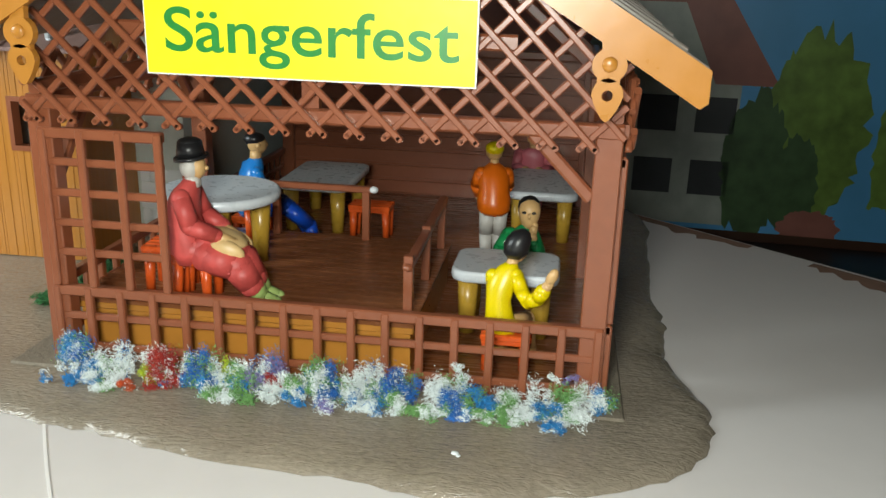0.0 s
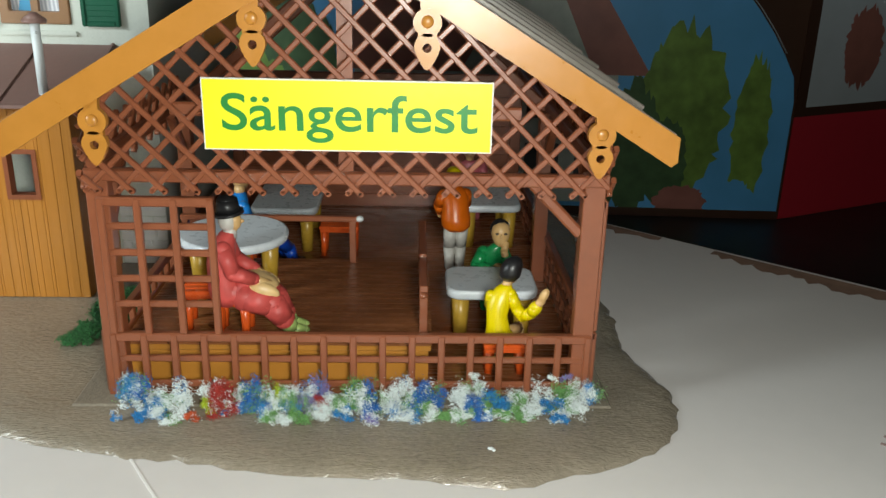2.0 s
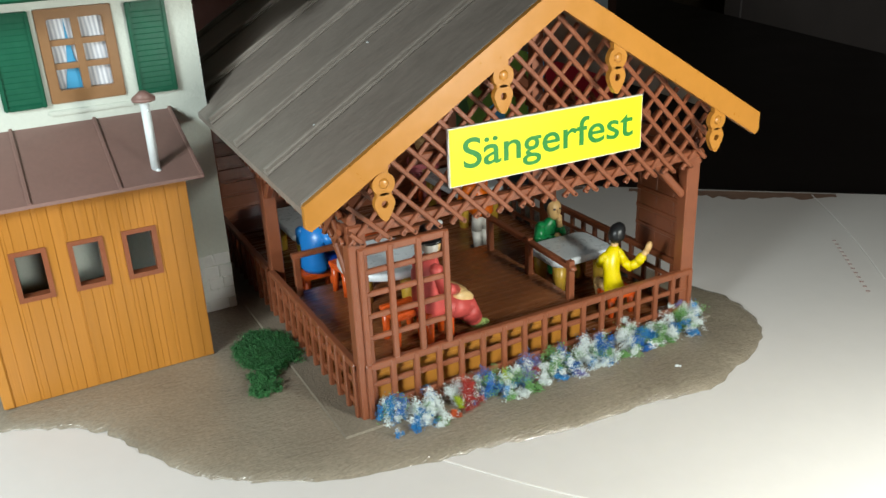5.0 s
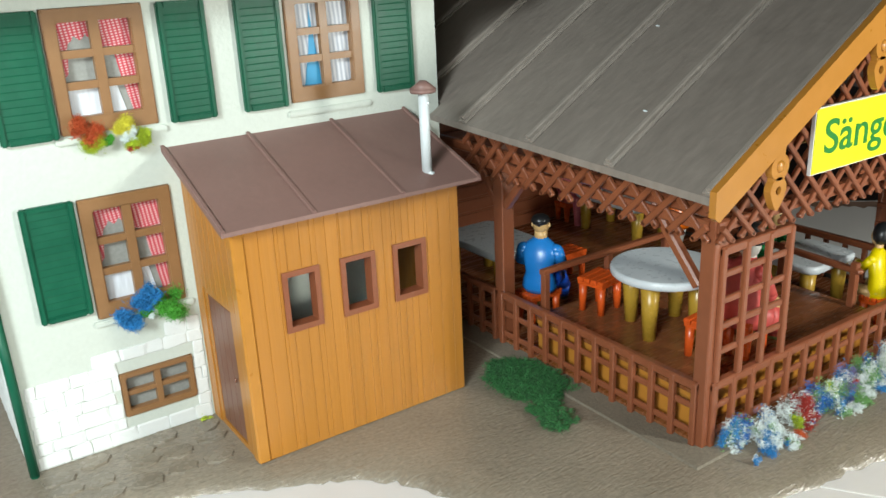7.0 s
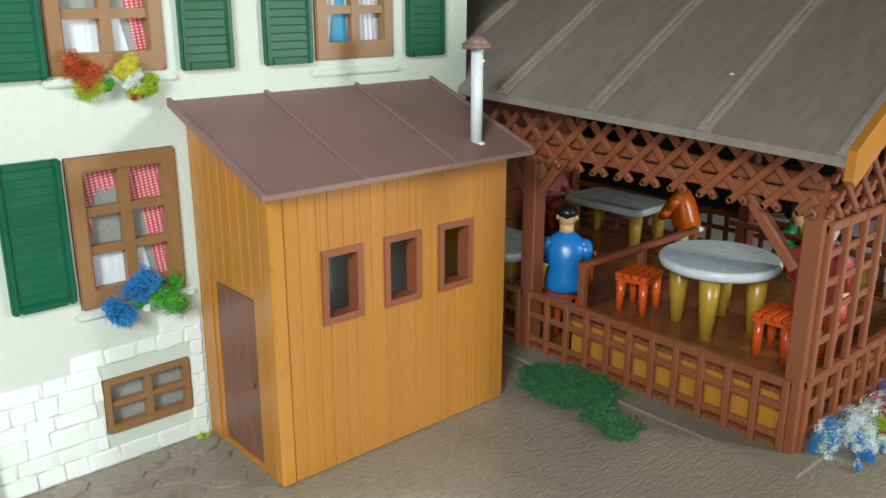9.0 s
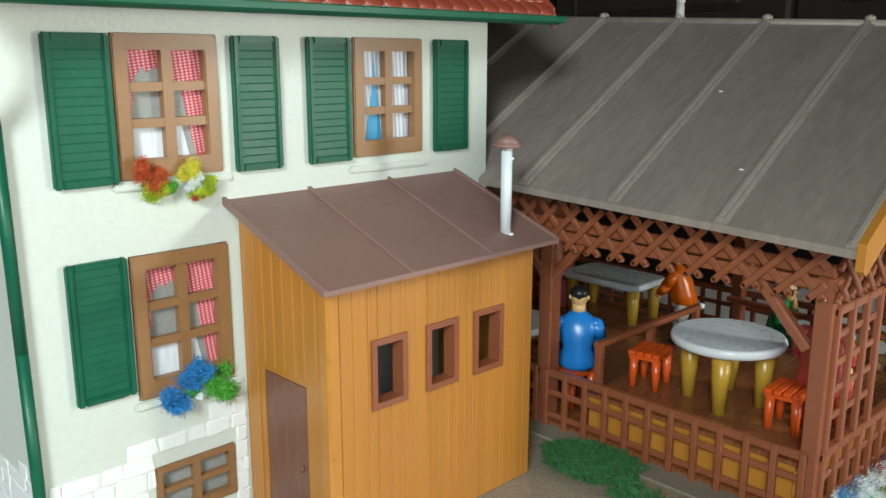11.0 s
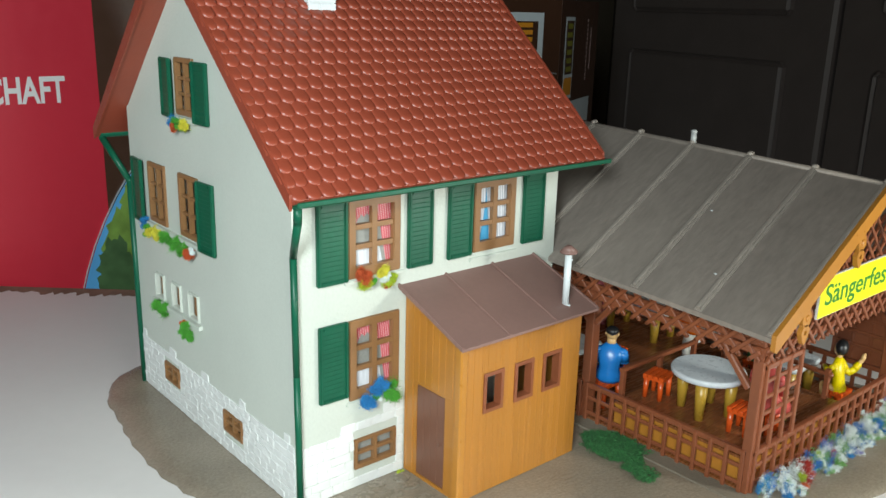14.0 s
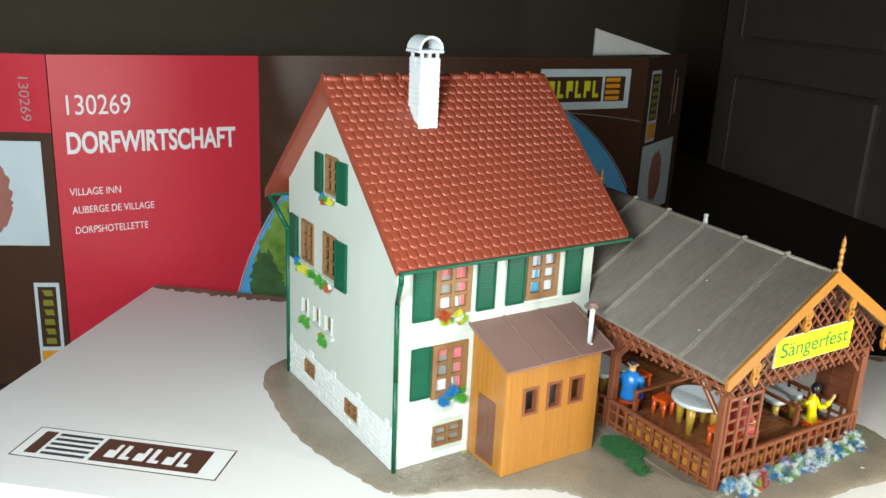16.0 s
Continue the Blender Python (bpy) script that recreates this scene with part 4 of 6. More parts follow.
# raised deck
DK = 7.4
bm = bmesh.new()
quadbox(bm, 2.4, 46.4, 3.8, 38.0, 0.7, DK - 1.6)
quadbox(bm, 2.1, 46.8, 3.4, 38.3, DK - 1.6, DK - 0.6, bev=0.15)
deck = ppart("deck", bm, OCHRE_L, None, "ochre deck edge")
for k in range(17):
    bm = bmesh.new()
    y = 3.2 + k * 2.06
    quadbox(bm, 1.8, 46.9, y, y + 2.045, DK - 0.6, DK, bev=0.035)
    ppart("deck_board", bm, FLOORWOOD, deck)


def post(x, y, z1, w=3.0, d=None):
    d = d or w
    bm = bmesh.new()
    quadbox(bm, x - w / 2, x + w / 2, y - d / 2, y + d / 2, 0.05, z1, bev=0.15)
    ppart("post", bm, BROWN)


for x in (1.6, PX - 1.8):
    post(x, 1.2, 34.0, 3.0, 2.3)
    for y in (46.2, PY - 2):
        post(x, y, 34.0, 2.6)
for p, q in (((0.5, 1.0, 33.0), (PX - 0.5, 1.0, 33.0)), ((0.5, PY - 2, 33.0), (PX - 0.5, PY - 2, 33.0)), ((1.2, 0.5, 34.8), (1.2, PY, 34.8)), ((PX - 1.2, 0.5, 34.8), (PX - 1.2, PY, 34.8)), ((12, 1.3, 42.0), (58, 1.3, 42.0))):
    bm = bmesh.new()
    bar(bm, p, q, 1.4, 1.8)
    ppart("beam", bm, BROWN)
bm = bmesh.new()
quadbox(bm, AX - 1.0, AX + 1.0, 1.0, 2.2, 33.6, AZ - 2)
ppart("king_post", bm, BROWN)
for y in (48.0, PY - 2):
    bm = bmesh.new()
    bar(bm, (1.5, y, 34.2), (AX, y, AZ - 2.5), 1.4, 1.8)
    bar(bm, (PX - 1.5, y, 34.2), (AX, y, AZ - 2.5), 1.4, 1.8)
    ppart("rafter", bm, BROWN)
for p, q in (((PX - 3.3, 1.4, 25.4), (PX - 10.2, 1.4, 32.4)), ((1.4, 3.2, 23.8), (1.4, 11.8, 33.6)), ((PX - 1.4, 3.2, 23.8), (PX - 1.4, 11.8, 33.6)), ((1.4, 45, 26), (1.4, 38.5, 33.6)), ((1.4, 47.4, 26), (1.4, 53.5, 33.6)),
             ((PX - 1.4, 45, 26), (PX - 1.4, 38.5, 33.6)), ((PX - 1.4, 47.4, 26), (PX - 1.4, 53.5, 33.6))):
    bm = bmesh.new()
    bar(bm, p, q, 1.6, 1.5)
    ppart("brace", bm, BROWN)


def grid_rail(axis, fixed, a, b, count, levels, z0, z1, name="railing", w=1.0):
    """A railing of upright and level bars."""
    rail = bmesh.new()
    out = -1 if fixed < 20 else 1
    def seg(bm, s0, s1, d0, d1, c0, c1):
        lo, hi = sorted((fixed + out * d0, fixed + out * d1))
        if axis == "x":
            quadbox(bm, s0, s1, lo, hi, c0, c1, bev=0.17)
        else:
            quadbox(bm, lo, hi, s0, s1, c0, c1, bev=0.17)
    seg(rail, a, b, -0.9, 0.35, z1 - 1.3, z1)
    top = ppart(name, rail, BROWN, None, "red-brown moulded grid railing")
    for z in levels:
        bm = bmesh.new()
        seg(bm, a, b, -0.55, 0.05, z - 0.5, z + 0.5)
        ppart("level_bar", bm, BROWN, top)
    for k in range(count + 1):
        s = a + (b - a - w) * k / count
        bm = bmesh.new()
        seg(bm, s, s + w, -0.4, 0.5, z0, z1 - 0.15)
        ppart("upright_bar", bm, BROWN, top)


grid_rail("x", 0.0, 1.2, PX - 0.6, 16, (6.1, 2.1), 0.1, 10.2)
grid_rail("y", 0.0, 1.2, 45.6, 11, (6.1, 2.1), 0.1, 10.2)
grid_rail("y", 0.0, 46.8, PY - 2, 12, (6.1, 2.1), 0.1, 10.2)
grid_rail("y", PX, 1.2, PY - 2, 22, (6.1, 2.1), 0.1, 10.2)
grid_rail("x", 0.0, 1.4, 17.0, 3, (26.0, 22.2, 18.4, 14.6), 10.2, 30.2, "trellis")
grid_rail("y", PX, 1.4, 17.0, 3, (26.0, 22.2, 18.4, 14.6), 10.2, 30.2, "trellis")
bm = bmesh.new()
quadbox(bm, PX - 0.25, PX - 0.05, 1.6, 16.8, 10.3, 30.0)
ppart("trellis_back", bm, BROWN)
bm = bmesh.new()
quadbox(bm, 1, PX - 1, PY - 1.4, PY - 0.4, 0.1, 33.0)
back_wall = ppart("back_wall", bm, BROWN, None, "red-brown boarded back wall")
for k in range(9):
    bm = bmesh.new()
    quadbox(bm, 1.2, PX - 1.2, PY - 1.9, PY - 1.35, 1 + k * 3.5, 3.9 + k * 3.5, bev=0.15)
    ppart("board", bm, BROWN, back_wall)

# diagonal lattice
PITCH = 4.32


def lattice(name, axis, fixed, a, b, zlow, topz, out, wide=0.76):
    """Crossed slats between a and b, cut off at topz(s)."""
    host = bmesh.new()
    def pt(s, d, z):
        return (s, fixed + out * d, z) if axis == "x" else (fixed + out * d, s, z)
    bar(host, pt(a, -0.1, zlow + 1.9), pt(b, -0.1, zlow + 1.9), 0.7, 1.5, up=(0, 0, 1))
    lat = ppart(name, host, BROWN, None, "red-brown diagonal lattice")
    n = int((b - a) / PITCH)
    for lean in (1, -1):
        for k in range(-14, n + 15):
            s0 = a + 1.0 + k * PITCH + (0.9 if lean > 0 else -0.9) * -1
            pts = []
            t = 0.0
            inside = []
            while t < 40:
                s, z = s0 + lean * t, zlow + t
                if a - 0.2 <= s <= b + 0.2 and z <= topz(s):
                    inside.append(t)
                t += 0.1
            if len(inside) < 12:
                continue
            t0, t1 = inside[0], inside[-1]
            bm = bmesh.new()
            d = 0.35 if lean > 0 else 0.75
            bar(bm, pt(s0 + lean * t0, d, zlow + t0), pt(s0 + lean * t1, d, zlow + t1), wide, 0.72, up=(0, -1, 0) if axis == "x" else (1, 0, 0))
            if t0 == 0:
                rod(bm, pt(s0, d - 0.4, zlow), pt(s0, d + 0.36, zlow), 0.42, 0.36, 8)
            ppart("slat", bm, BROWN, lat)


lattice("gable_lattice", "x", 0.0, 0.4, PX - 0.4, 31.2, lambda s: rz(s) - 2.6, -1)
lattice("eave_lattice", "y", 0.0, 1.0, 54.0, 31.2, lambda s: 38.2, -1, 0.95)
lattice("eave_lattice", "y", PX, 1.0, PY - 1, 31.2, lambda s: 38.2, 1, 0.95)

# roof
T = 1.0
lift = lambda y: 0.04 * (y - 8)
proof = None


def rpart(name, bm, material, parent=None, label=""):
    """A part of the roof, which rises slightly towards the back."""
    for v in bm.verts:
        v.co.z += lift(v.co.y)
    return ppart(name, bm, material, parent, label)



for sgn in (-1, 1):
    bm = bmesh.new()
    e = AX + sgn * EX
    g = 0.01 * sgn
    if sgn > 0:
        prism(bm, ((AX + g, AZ), (e, rz(e)), (e, rz(e) - T), (AX + g, AZ - T)), "y", -5.0, PY + 1)
    else:
        xe = HX + 0.6
        rows = [[bm.verts.new((x, y, rz(x) - t)) for x, y in ((AX, -5.0), (AX, 54.2), (AX, PY + 1), (xe, PY + 1), (xe, 54.2), (e, 54.2), (e, -5.0), (xe, -5.0))] for t in (0, T)]
        for r in rows:
            for q in ((0, 1, 4, 7), (1, 2, 3, 4), (7, 4, 5, 6)):
                bm.faces.new([r[k] for k in q])
        loop = (0, 1, 2, 3, 4, 5, 6, 7)
        for k in range(8):
            bm.faces.new((rows[0][loop[k]], rows[0][loop[(k + 1) % 8]], rows[1][loop[(k + 1) % 8]], rows[1][loop[k]]))
    if proof is None:
        proof = rpart("roof", bm, SEAMROOF, None, "weathered grey felt roof with standing seams")
    else:
        rpart("roof", bm, SEAMROOF, None, "weathered grey felt roof with standing seams")
for k in range(-1, 6):
    y = 12.0 + 16.45 * k
    if y < -4.6:
        continue
    for sgn in (-1, 1):
        xe = AX + sgn * (EX - 0.1)
        if sgn < 0 and y > 54:
            xe = HX + 0.8
        bm = bmesh.new()
        bar(bm, (AX, y, AZ + 0.2), (xe, y, rz(xe) + 0.25), 1.9, 0.35)
        bar(bm, (AX, y, AZ + 0.55), (xe, y, rz(xe) + 0.7), 0.85, 0.95)
        blob(bm, (AX + sgn * 0.3, y, AZ + 0.7), (0.9, 0.8, 0.7), sub=1)
        rpart("seam", bm, SEAM, proof)
bm = bmesh.new()
rod(bm, (AX, -5, AZ - 0.1), (AX, PY + 1, AZ - 0.1), 0.7, 0.7, 10)
rpart("ridge_cap", bm, SEAMROOF, proof)
bm = bmesh.new()
rod(bm, (AX, 44.9, AZ), (AX, 44.9, AZ + 3.2), 0.8, 0.7)
blob(bm, (AX, 44.9, AZ + 3.4), (0.95, 0.95, 0.6), sub=1)
rpart("ridge_knob", bm, SILVER, proof, "pale grey knob")

for x, y in ((1.9, 14.5), (17.0, 26.4), (4.4, 12.6)):
    bm = bmesh.new()
    blob(bm, (x, y, rz(x) + 0.05), (0.28, 0.45, 0.15), sub=1)
    rpart("paint_fleck", bm, CHIMW, proof)

# barge boards and pendants
for ypos in (-5.4, PY + 1.2):
    for sgn in (-1, 1):
        bm = bmesh.new()
        e = AX + sgn * (EX + 0.3)
        prism(bm, ((AX, AZ + 0.6), (e, rz(e) + 0.6), (e, rz(e) - 2.6), (e - sgn * 0.8, rz(e) - 3.2), (AX, AZ - 3.5)), "y", ypos - 0.5, ypos + 0.5)
        ppart("barge_board", bm, OCHRE_L, None, "ochre barge board")
    bm = bmesh.new()
    for z, r in ((0.6, 0.9), (2.6, 1.15), (4.6, 0.85), (6.6, 1.25), (8.4, 0.9)):
        blob(bm, (AX, ypos, AZ + z), (r, 0.55, 1.35), sub=2)
    rod(bm, (AX, ypos, AZ + 8.6), (AX, ypos, AZ + 11.0), 0.7, 0.15, 10)
    ppart("finial", bm, OCHRE_L, None, "ochre carved finial")


def pendant(x, low):
    """A fretwork drop: a round lobe, a waist and a pierced leaf with a point."""
    bm = bmesh.new()
    top = rz(x) - 2.4
    y = -5.2
    prism(bm, ((x - 0.95, top), (x + 0.95, top), (x + 0.8, low + 6.2), (x - 0.8, low + 6.2)), "y", y - 0.45, y + 0.45)
    def disc(cz, rx, rzz, hole=0.0):
        n = 20
        o = [(x + rx * math.cos(2 * math.pi * k / n) * (1 - (0.45 * max(0, -math.sin(2 * math.pi * k / n)) if hole else 0)), cz + rzz * math.sin(2 * math.pi * k / n) * (1.0 if math.sin(2 * math.pi * k / n) > 0 else 1.5 if hole else 1.0)) for k in range(n)]
        if not hole:
            prism(bm, o, "y", y - 0.5, y + 0.5)
            return
        i = [(x + hole * math.cos(2 * math.pi * k / n), cz + hole * math.sin(2 * math.pi * k / n)) for k in range(n)]
        V = [[bm.verts.new((p[0], yy, p[1])) for p in ring] for ring in (o, i) for yy in (y - 0.5, y + 0.5)]
        for k in range(n):
            j = (k + 1) % n
            bm.faces.new((V[0][k], V[0][j], V[2][j], V[2][k]))
            bm.faces.new((V[1][k], V[3][k], V[3][j], V[1][j]))
            bm.faces.new((V[0][k], V[1][k], V[1][j], V[0][j]))
            bm.faces.new((V[2][k], V[2][j], V[3][j], V[3][k]))
    disc(low + 5.5, 1.75, 1.7)
    prism(bm, ((x - 1.15, low + 3.2), (x + 1.15, low + 3.2), (x + 1.15, low + 4.7), (x - 1.15, low + 4.7)), "y", y - 0.42, y + 0.42)
    blob(bm, (x, y - 0.5, low + 5.6), (0.8, 0.35, 0.8), sub=2)
    disc(low + 2.5, 1.6, 1.75, 0.55)
    ppart("pendant", bm, OCHRE_L, None, "ochre fretwork pendant")


for x, low in ((4.2, 36.0), (24.3, 48.6), (45.3, 48.6), (67.6, 35.2)):
    pendant(x, low)


# hand rails on the deck
def handrail(pts, posts, name="handrail"):
    bm = bmesh.new()
    for p, q in zip(pts, pts[1:]):
        bar(bm, p, q, 1.3, 1.0)
    blob(bm, pts[-1], (0.8, 0.8, 0.6), sub=1)
    h = ppart(name, bm, BROWN, None, "red-brown handrail")
    for x, y in posts:
        bm = bmesh.new()
        quadbox(bm, x - 0.6, x + 0.6, y - 0.6, y + 0.6, 0.7 if x > 46 else DK, DK + 8.0, bev=0.1)
        ppart("baluster", bm, BROWN, h)


handrail([(2.2, 36.8, DK + 8.3), (34.0, 36.8, DK + 8.3)], [(3.0, 36.8), (18.0, 36.8), (33.0, 36.8)])
bm = bmesh.new()
blob(bm, (34.3, 36.5, DK + 8.4), (0.75, 0.7, 0.6), sub=2)
ppart("paint_dot", bm, CHIMW, None, "white paint dot on the handrail end")
handrail([(45.6, 37.0, DK + 7.6), (45.6, 5.4, DK + 6.6)], [(45.6, 6.2), (45.6, 20.0), (45.6, 35.0)])

# sign
sign = thing("sign", (35.4, -1.6, 41.9), "yellow paper sign with green lettering on the lattice", "sign")
bm = bmesh.new()
quadbox(bm, -18.4, 18.4, -0.3, 0.3, -4.45, 4.45)
part("board", bm, SIGNY, sign)
bm = bmesh.new()
quadbox(bm, -18.58, 18.58, -0.18, 0.34, -4.62, 4.62)
part("backing_card", bm, PRINTW, sign, "white card edge")
words("lettering", "Sängerfest", SIGNG, sign, 6.7, Matrix.Translation((0.1, -0.33, 0.1)) @ up, 0.04, "green printed word", bold=0.06, width=32.8)


# ---- tables, stools ----
def slab(bm, rim, z0, z1):
    """A table board with a softly rounded edge, from its outline about the origin."""
    rings = [[bm.verts.new((x * k, y * k, z)) for x, y in rim] for k, z in ((0.93, z0), (0.985, z0 + 0.25), (1.0, z0 + 0.7), (1.0, z1 - 0.5), (0.985, z1 - 0.15), (0.95, z1))]
    n = len(rim)
    for a, b in zip(rings, rings[1:]):
        for k in range(n):
            bm.faces.new((a[k], a[(k + 1) % n], b[(k + 1) % n], b[k])).smooth = True
    bm.faces.new(rings[0][::-1])
    bm.faces.new(rings[-1])


def table(at, w, d, h, label, group):
    t = thing("table", at, label, "table", group)
    bm = bmesh.new()
    c = 2.2
    rim = [(sx * (w / 2 - c) + c * math.cos(radians(a0 + a)), sy * (d / 2 - c) + c * math.sin(radians(a0 + a)))
           for sx, sy, a0 in ((1, 1, 0), (-1, 1, 90), (-1, -1, 180), (1, -1, 270)) for a in (0, 22.5, 45, 67.5, 90)]
    slab(bm, rim, h - 1.7, h)
    part("tabletop", bm, TABLEW, t)
    for sx in (-1, 1):
        for sy in (-1, 1):
            bm = bmesh.new()
            rod(bm, (sx * (w / 2 - 2.4), sy * (d / 2 - 2.4), 0), (sx * (w / 2 - 2.4), sy * (d / 2 - 2.4), h - 1.5), 1.15, 1.5)
            part("leg", bm, LEGY, t)
    return t


FL = 0.7
table((57.0, 21.8, FL), 15.0, 11.5, 9.6, "grey-white rectangular table on mustard legs", "pavilion tables")
table((17.0, 69.5, FL), 14.0, 21.0, 9.8, "long grey-white table on mustard legs", "pavilion tables")
table((60.5, 74.0, FL), 13.5, 22.0, 9.8, "long grey-white table on mustard legs", "pavilion tables")
rt = thing("round_table", (14.9, 21.0, DK), "round grey-white table on four mustard legs", "table", "pavilion tables")
bm = bmesh.new()
slab(bm, [(8.8 * math.cos(2 * math.pi * k / 48), 8.8 * math.sin(2 * math.pi * k / 48)) for k in range(48)], 9.6, 11.15)
part("tabletop", bm, TABLEW, rt)
for a in (20, 110, 200, 290):
    bm = bmesh.new()
    c, s = 5.6 * math.cos(radians(a)), 5.6 * math.sin(radians(a))
    rod(bm, (c, s, 0), (c * 1.02, s * 1.02, 9.7), 1.05, 1.6)
    part("leg", bm, LEGY, rt)


def stool(at, turn, w=6.4, d=5.6, h=6.3):
    t = thing("stool", at, "glossy orange slatted stool", "stool", "orange stools")
    t.rotation_euler[2] = radians(turn)
    for k in range(4):
        bm = bmesh.new()
        y = -d / 2 + k * d / 4
        quadbox(bm, -w / 2, w / 2, y + 0.1, y + d / 4 - 0.1, h - 0.8, h, bev=0.15)
        part("slat", bm, ORANGE, t)
    bm = bmesh.new()
    quadbox(bm, -w / 2 + 0.2, w / 2 - 0.2, -d / 2 + 0.2, d / 2 - 0.2, h - 1.3, h - 0.75)
    part("seat_frame", bm, ORANGE, t)
    for sx in (-1, 1):
        for sy in (-1, 1):
            bm = bmesh.new()
            rod(bm, (sx * (w / 2 - 0.8), sy * (d / 2 - 0.8), 0), (sx * (w / 2 - 0.9), sy * (d / 2 - 0.9), h - 1.2), 0.6, 0.8, 8)
            part("leg", bm, ORANGE, t)
    return t


stool((12.5, 33.2, DK), 10)
stool((12.6, 9.6, DK), 4)
stool((17.4, 6.8, DK), 0, 5.6, 5.4)
stool((58.2, 8.0, FL), 0, 6.5, 4.6, 5.0)
stool((10.4, 47.4, FL), 0, 7.5, 5.4, 6.6)
stool((28.6, 60.0, FL), 0, 8.0, 5.4, 6.6)
stool((59.0, 33.0, FL), 0, 6.0, 4.6, 5.0)

# ---- small painted dolls, plain shapes ----
SKIN = mat("skin_tone_paint", (0.58, 0.36, 0.15), 0.4, vary=0.08)
HAIR = mat("black_paint", (0.012, 0.012, 0.013), 0.35, vary=0.1)
PRED = mat("raspberry_red_paint", (0.54, 0.075, 0.065), 0.5, vary=0.3, grain=600, coarse=250, bump=0.6)
APRON = mat("cream_apron_paint", (0.66, 0.45, 0.20), 0.4, vary=0.15, grain=500, bump=0.4)
PBLUE = mat("bright_blue_paint", (0.012, 0.17, 0.50), 0.3, vary=0.15, grain=500)
PNAVY = mat("strong_blue_paint", (0.006, 0.06, 0.42), 0.3, vary=0.15, grain=500)
PYEL = mat("yellow_paint", (0.72, 0.56, 0.0), 0.3, vary=0.1, grain=500)
PGRN = mat("green_paint", (0.01, 0.24, 0.07), 0.28, vary=0.15, grain=500)
PORA = mat("orange_paint", (0.68, 0.13, 0.004), 0.3, vary=0.12, grain=500)
PPINK = mat("pink_paint", (0.55, 0.14, 0.17), 0.4, vary=0.12, grain=500)
PLIME = mat("pale_green_paint", (0.36, 0.48, 0.15), 0.35, vary=0.1)
PGREY = mat("light_grey_paint", (0.50, 0.48, 0.44), 0.45, vary=0.1)


def doll(at, turn, label, cloth, legs, hair, build, size=(1.3, 1.15, 1.06)):
    """One mesh. Local +y is the way it faces; hips at the origin."""
    bm = bmesh.new()
    build(bm)
    ob = solid("figurine", bm, [SKIN, cloth, legs, hair, PLIME, PGREY, HAIR, APRON], at, label, "figurine", "painted figurines")
    ob.rotation_euler[2] = radians(turn)
    ob.scale = size
    return ob


def loft(bm, rings, mi, n=16):
    """A smooth body through level ellipses (x, y, z, rx, ry)."""
    loops = [[bm.verts.new((x + rx * math.cos(2 * math.pi * k / n), y + ry * math.sin(2 * math.pi * k / n), z)) for k in range(n)] for x, y, z, rx, ry in rings]
    for a, b in zip(loops, loops[1:]):
        for k in range(n):
            f = bm.faces.new((a[k], a[(k + 1) % n], b[(k + 1) % n], b[k]))
            f.smooth, f.material_index = True, mi
    for f in (bm.faces.new(loops[0][::-1]), bm.faces.new(loops[-1])):
        f.material_index = mi


def seated(torso=7.0, knee=4.6, shin=5.2):
    def go(bm):
        blob(bm, (0, 0.3, 0.4), (2.1, 2.1, 1.5), 2)
        loft(bm, [(0, 0, -0.6, 1.5, 1.3), (0, 0, 0.2, 2.15, 1.8), (0, -0.1, torso * 0.3, 2.0, 1.6), (0, -0.2, torso * 0.5, 2.05, 1.55), (0, -0.15, torso * 0.7, 2.35, 1.55), (0, 0, torso * 0.86, 2.4, 1.35), (0, 0.05, torso * 0.96, 1.7, 1.05), (0, 0.1, torso * 1.03, 0.8, 0.8)], 1)
        rod(bm, (0, 0.1, torso * 0.95), (0, 0.2, torso + 1.4), 0.75, 0.75, 10, 0)
        blob(bm, (0, 0.35, torso + 2.5), (1.35, 1.5, 1.8), 0)
        blob(bm, (0, 1.75, torso + 2.3), (0.3, 0.35, 0.35), 0, sub=1)
        blob(bm, (0, 0.0, torso + 3.5), (1.42, 1.5, 1.15), 3)
        for s in (-1, 1):
            limb(bm, [(s * 1.0, 0.4, 0.5), (s * 1.2, knee, 0.9), (s * 1.2, knee + 0.4, -shin + 0.5)], [1.15, 0.95, 0.7], 2)
            limb(bm, [(s * 1.2, knee + 0.3, -shin + 0.3), (s * 1.2, knee + 1.8, -shin + 0.1)], [0.7, 0.5], 3)
            limb(bm, [(s * 2.4, 0, torso * 0.85), (s * 2.8, 1.2, torso * 0.5), (s * 1.4, 3.3, torso * 0.5)], [0.95, 0.8, 0.6], 1)
            blob(bm, (s * 1.1, 3.8, torso * 0.52), (0.6, 0.7, 0.5), 0)
    return go


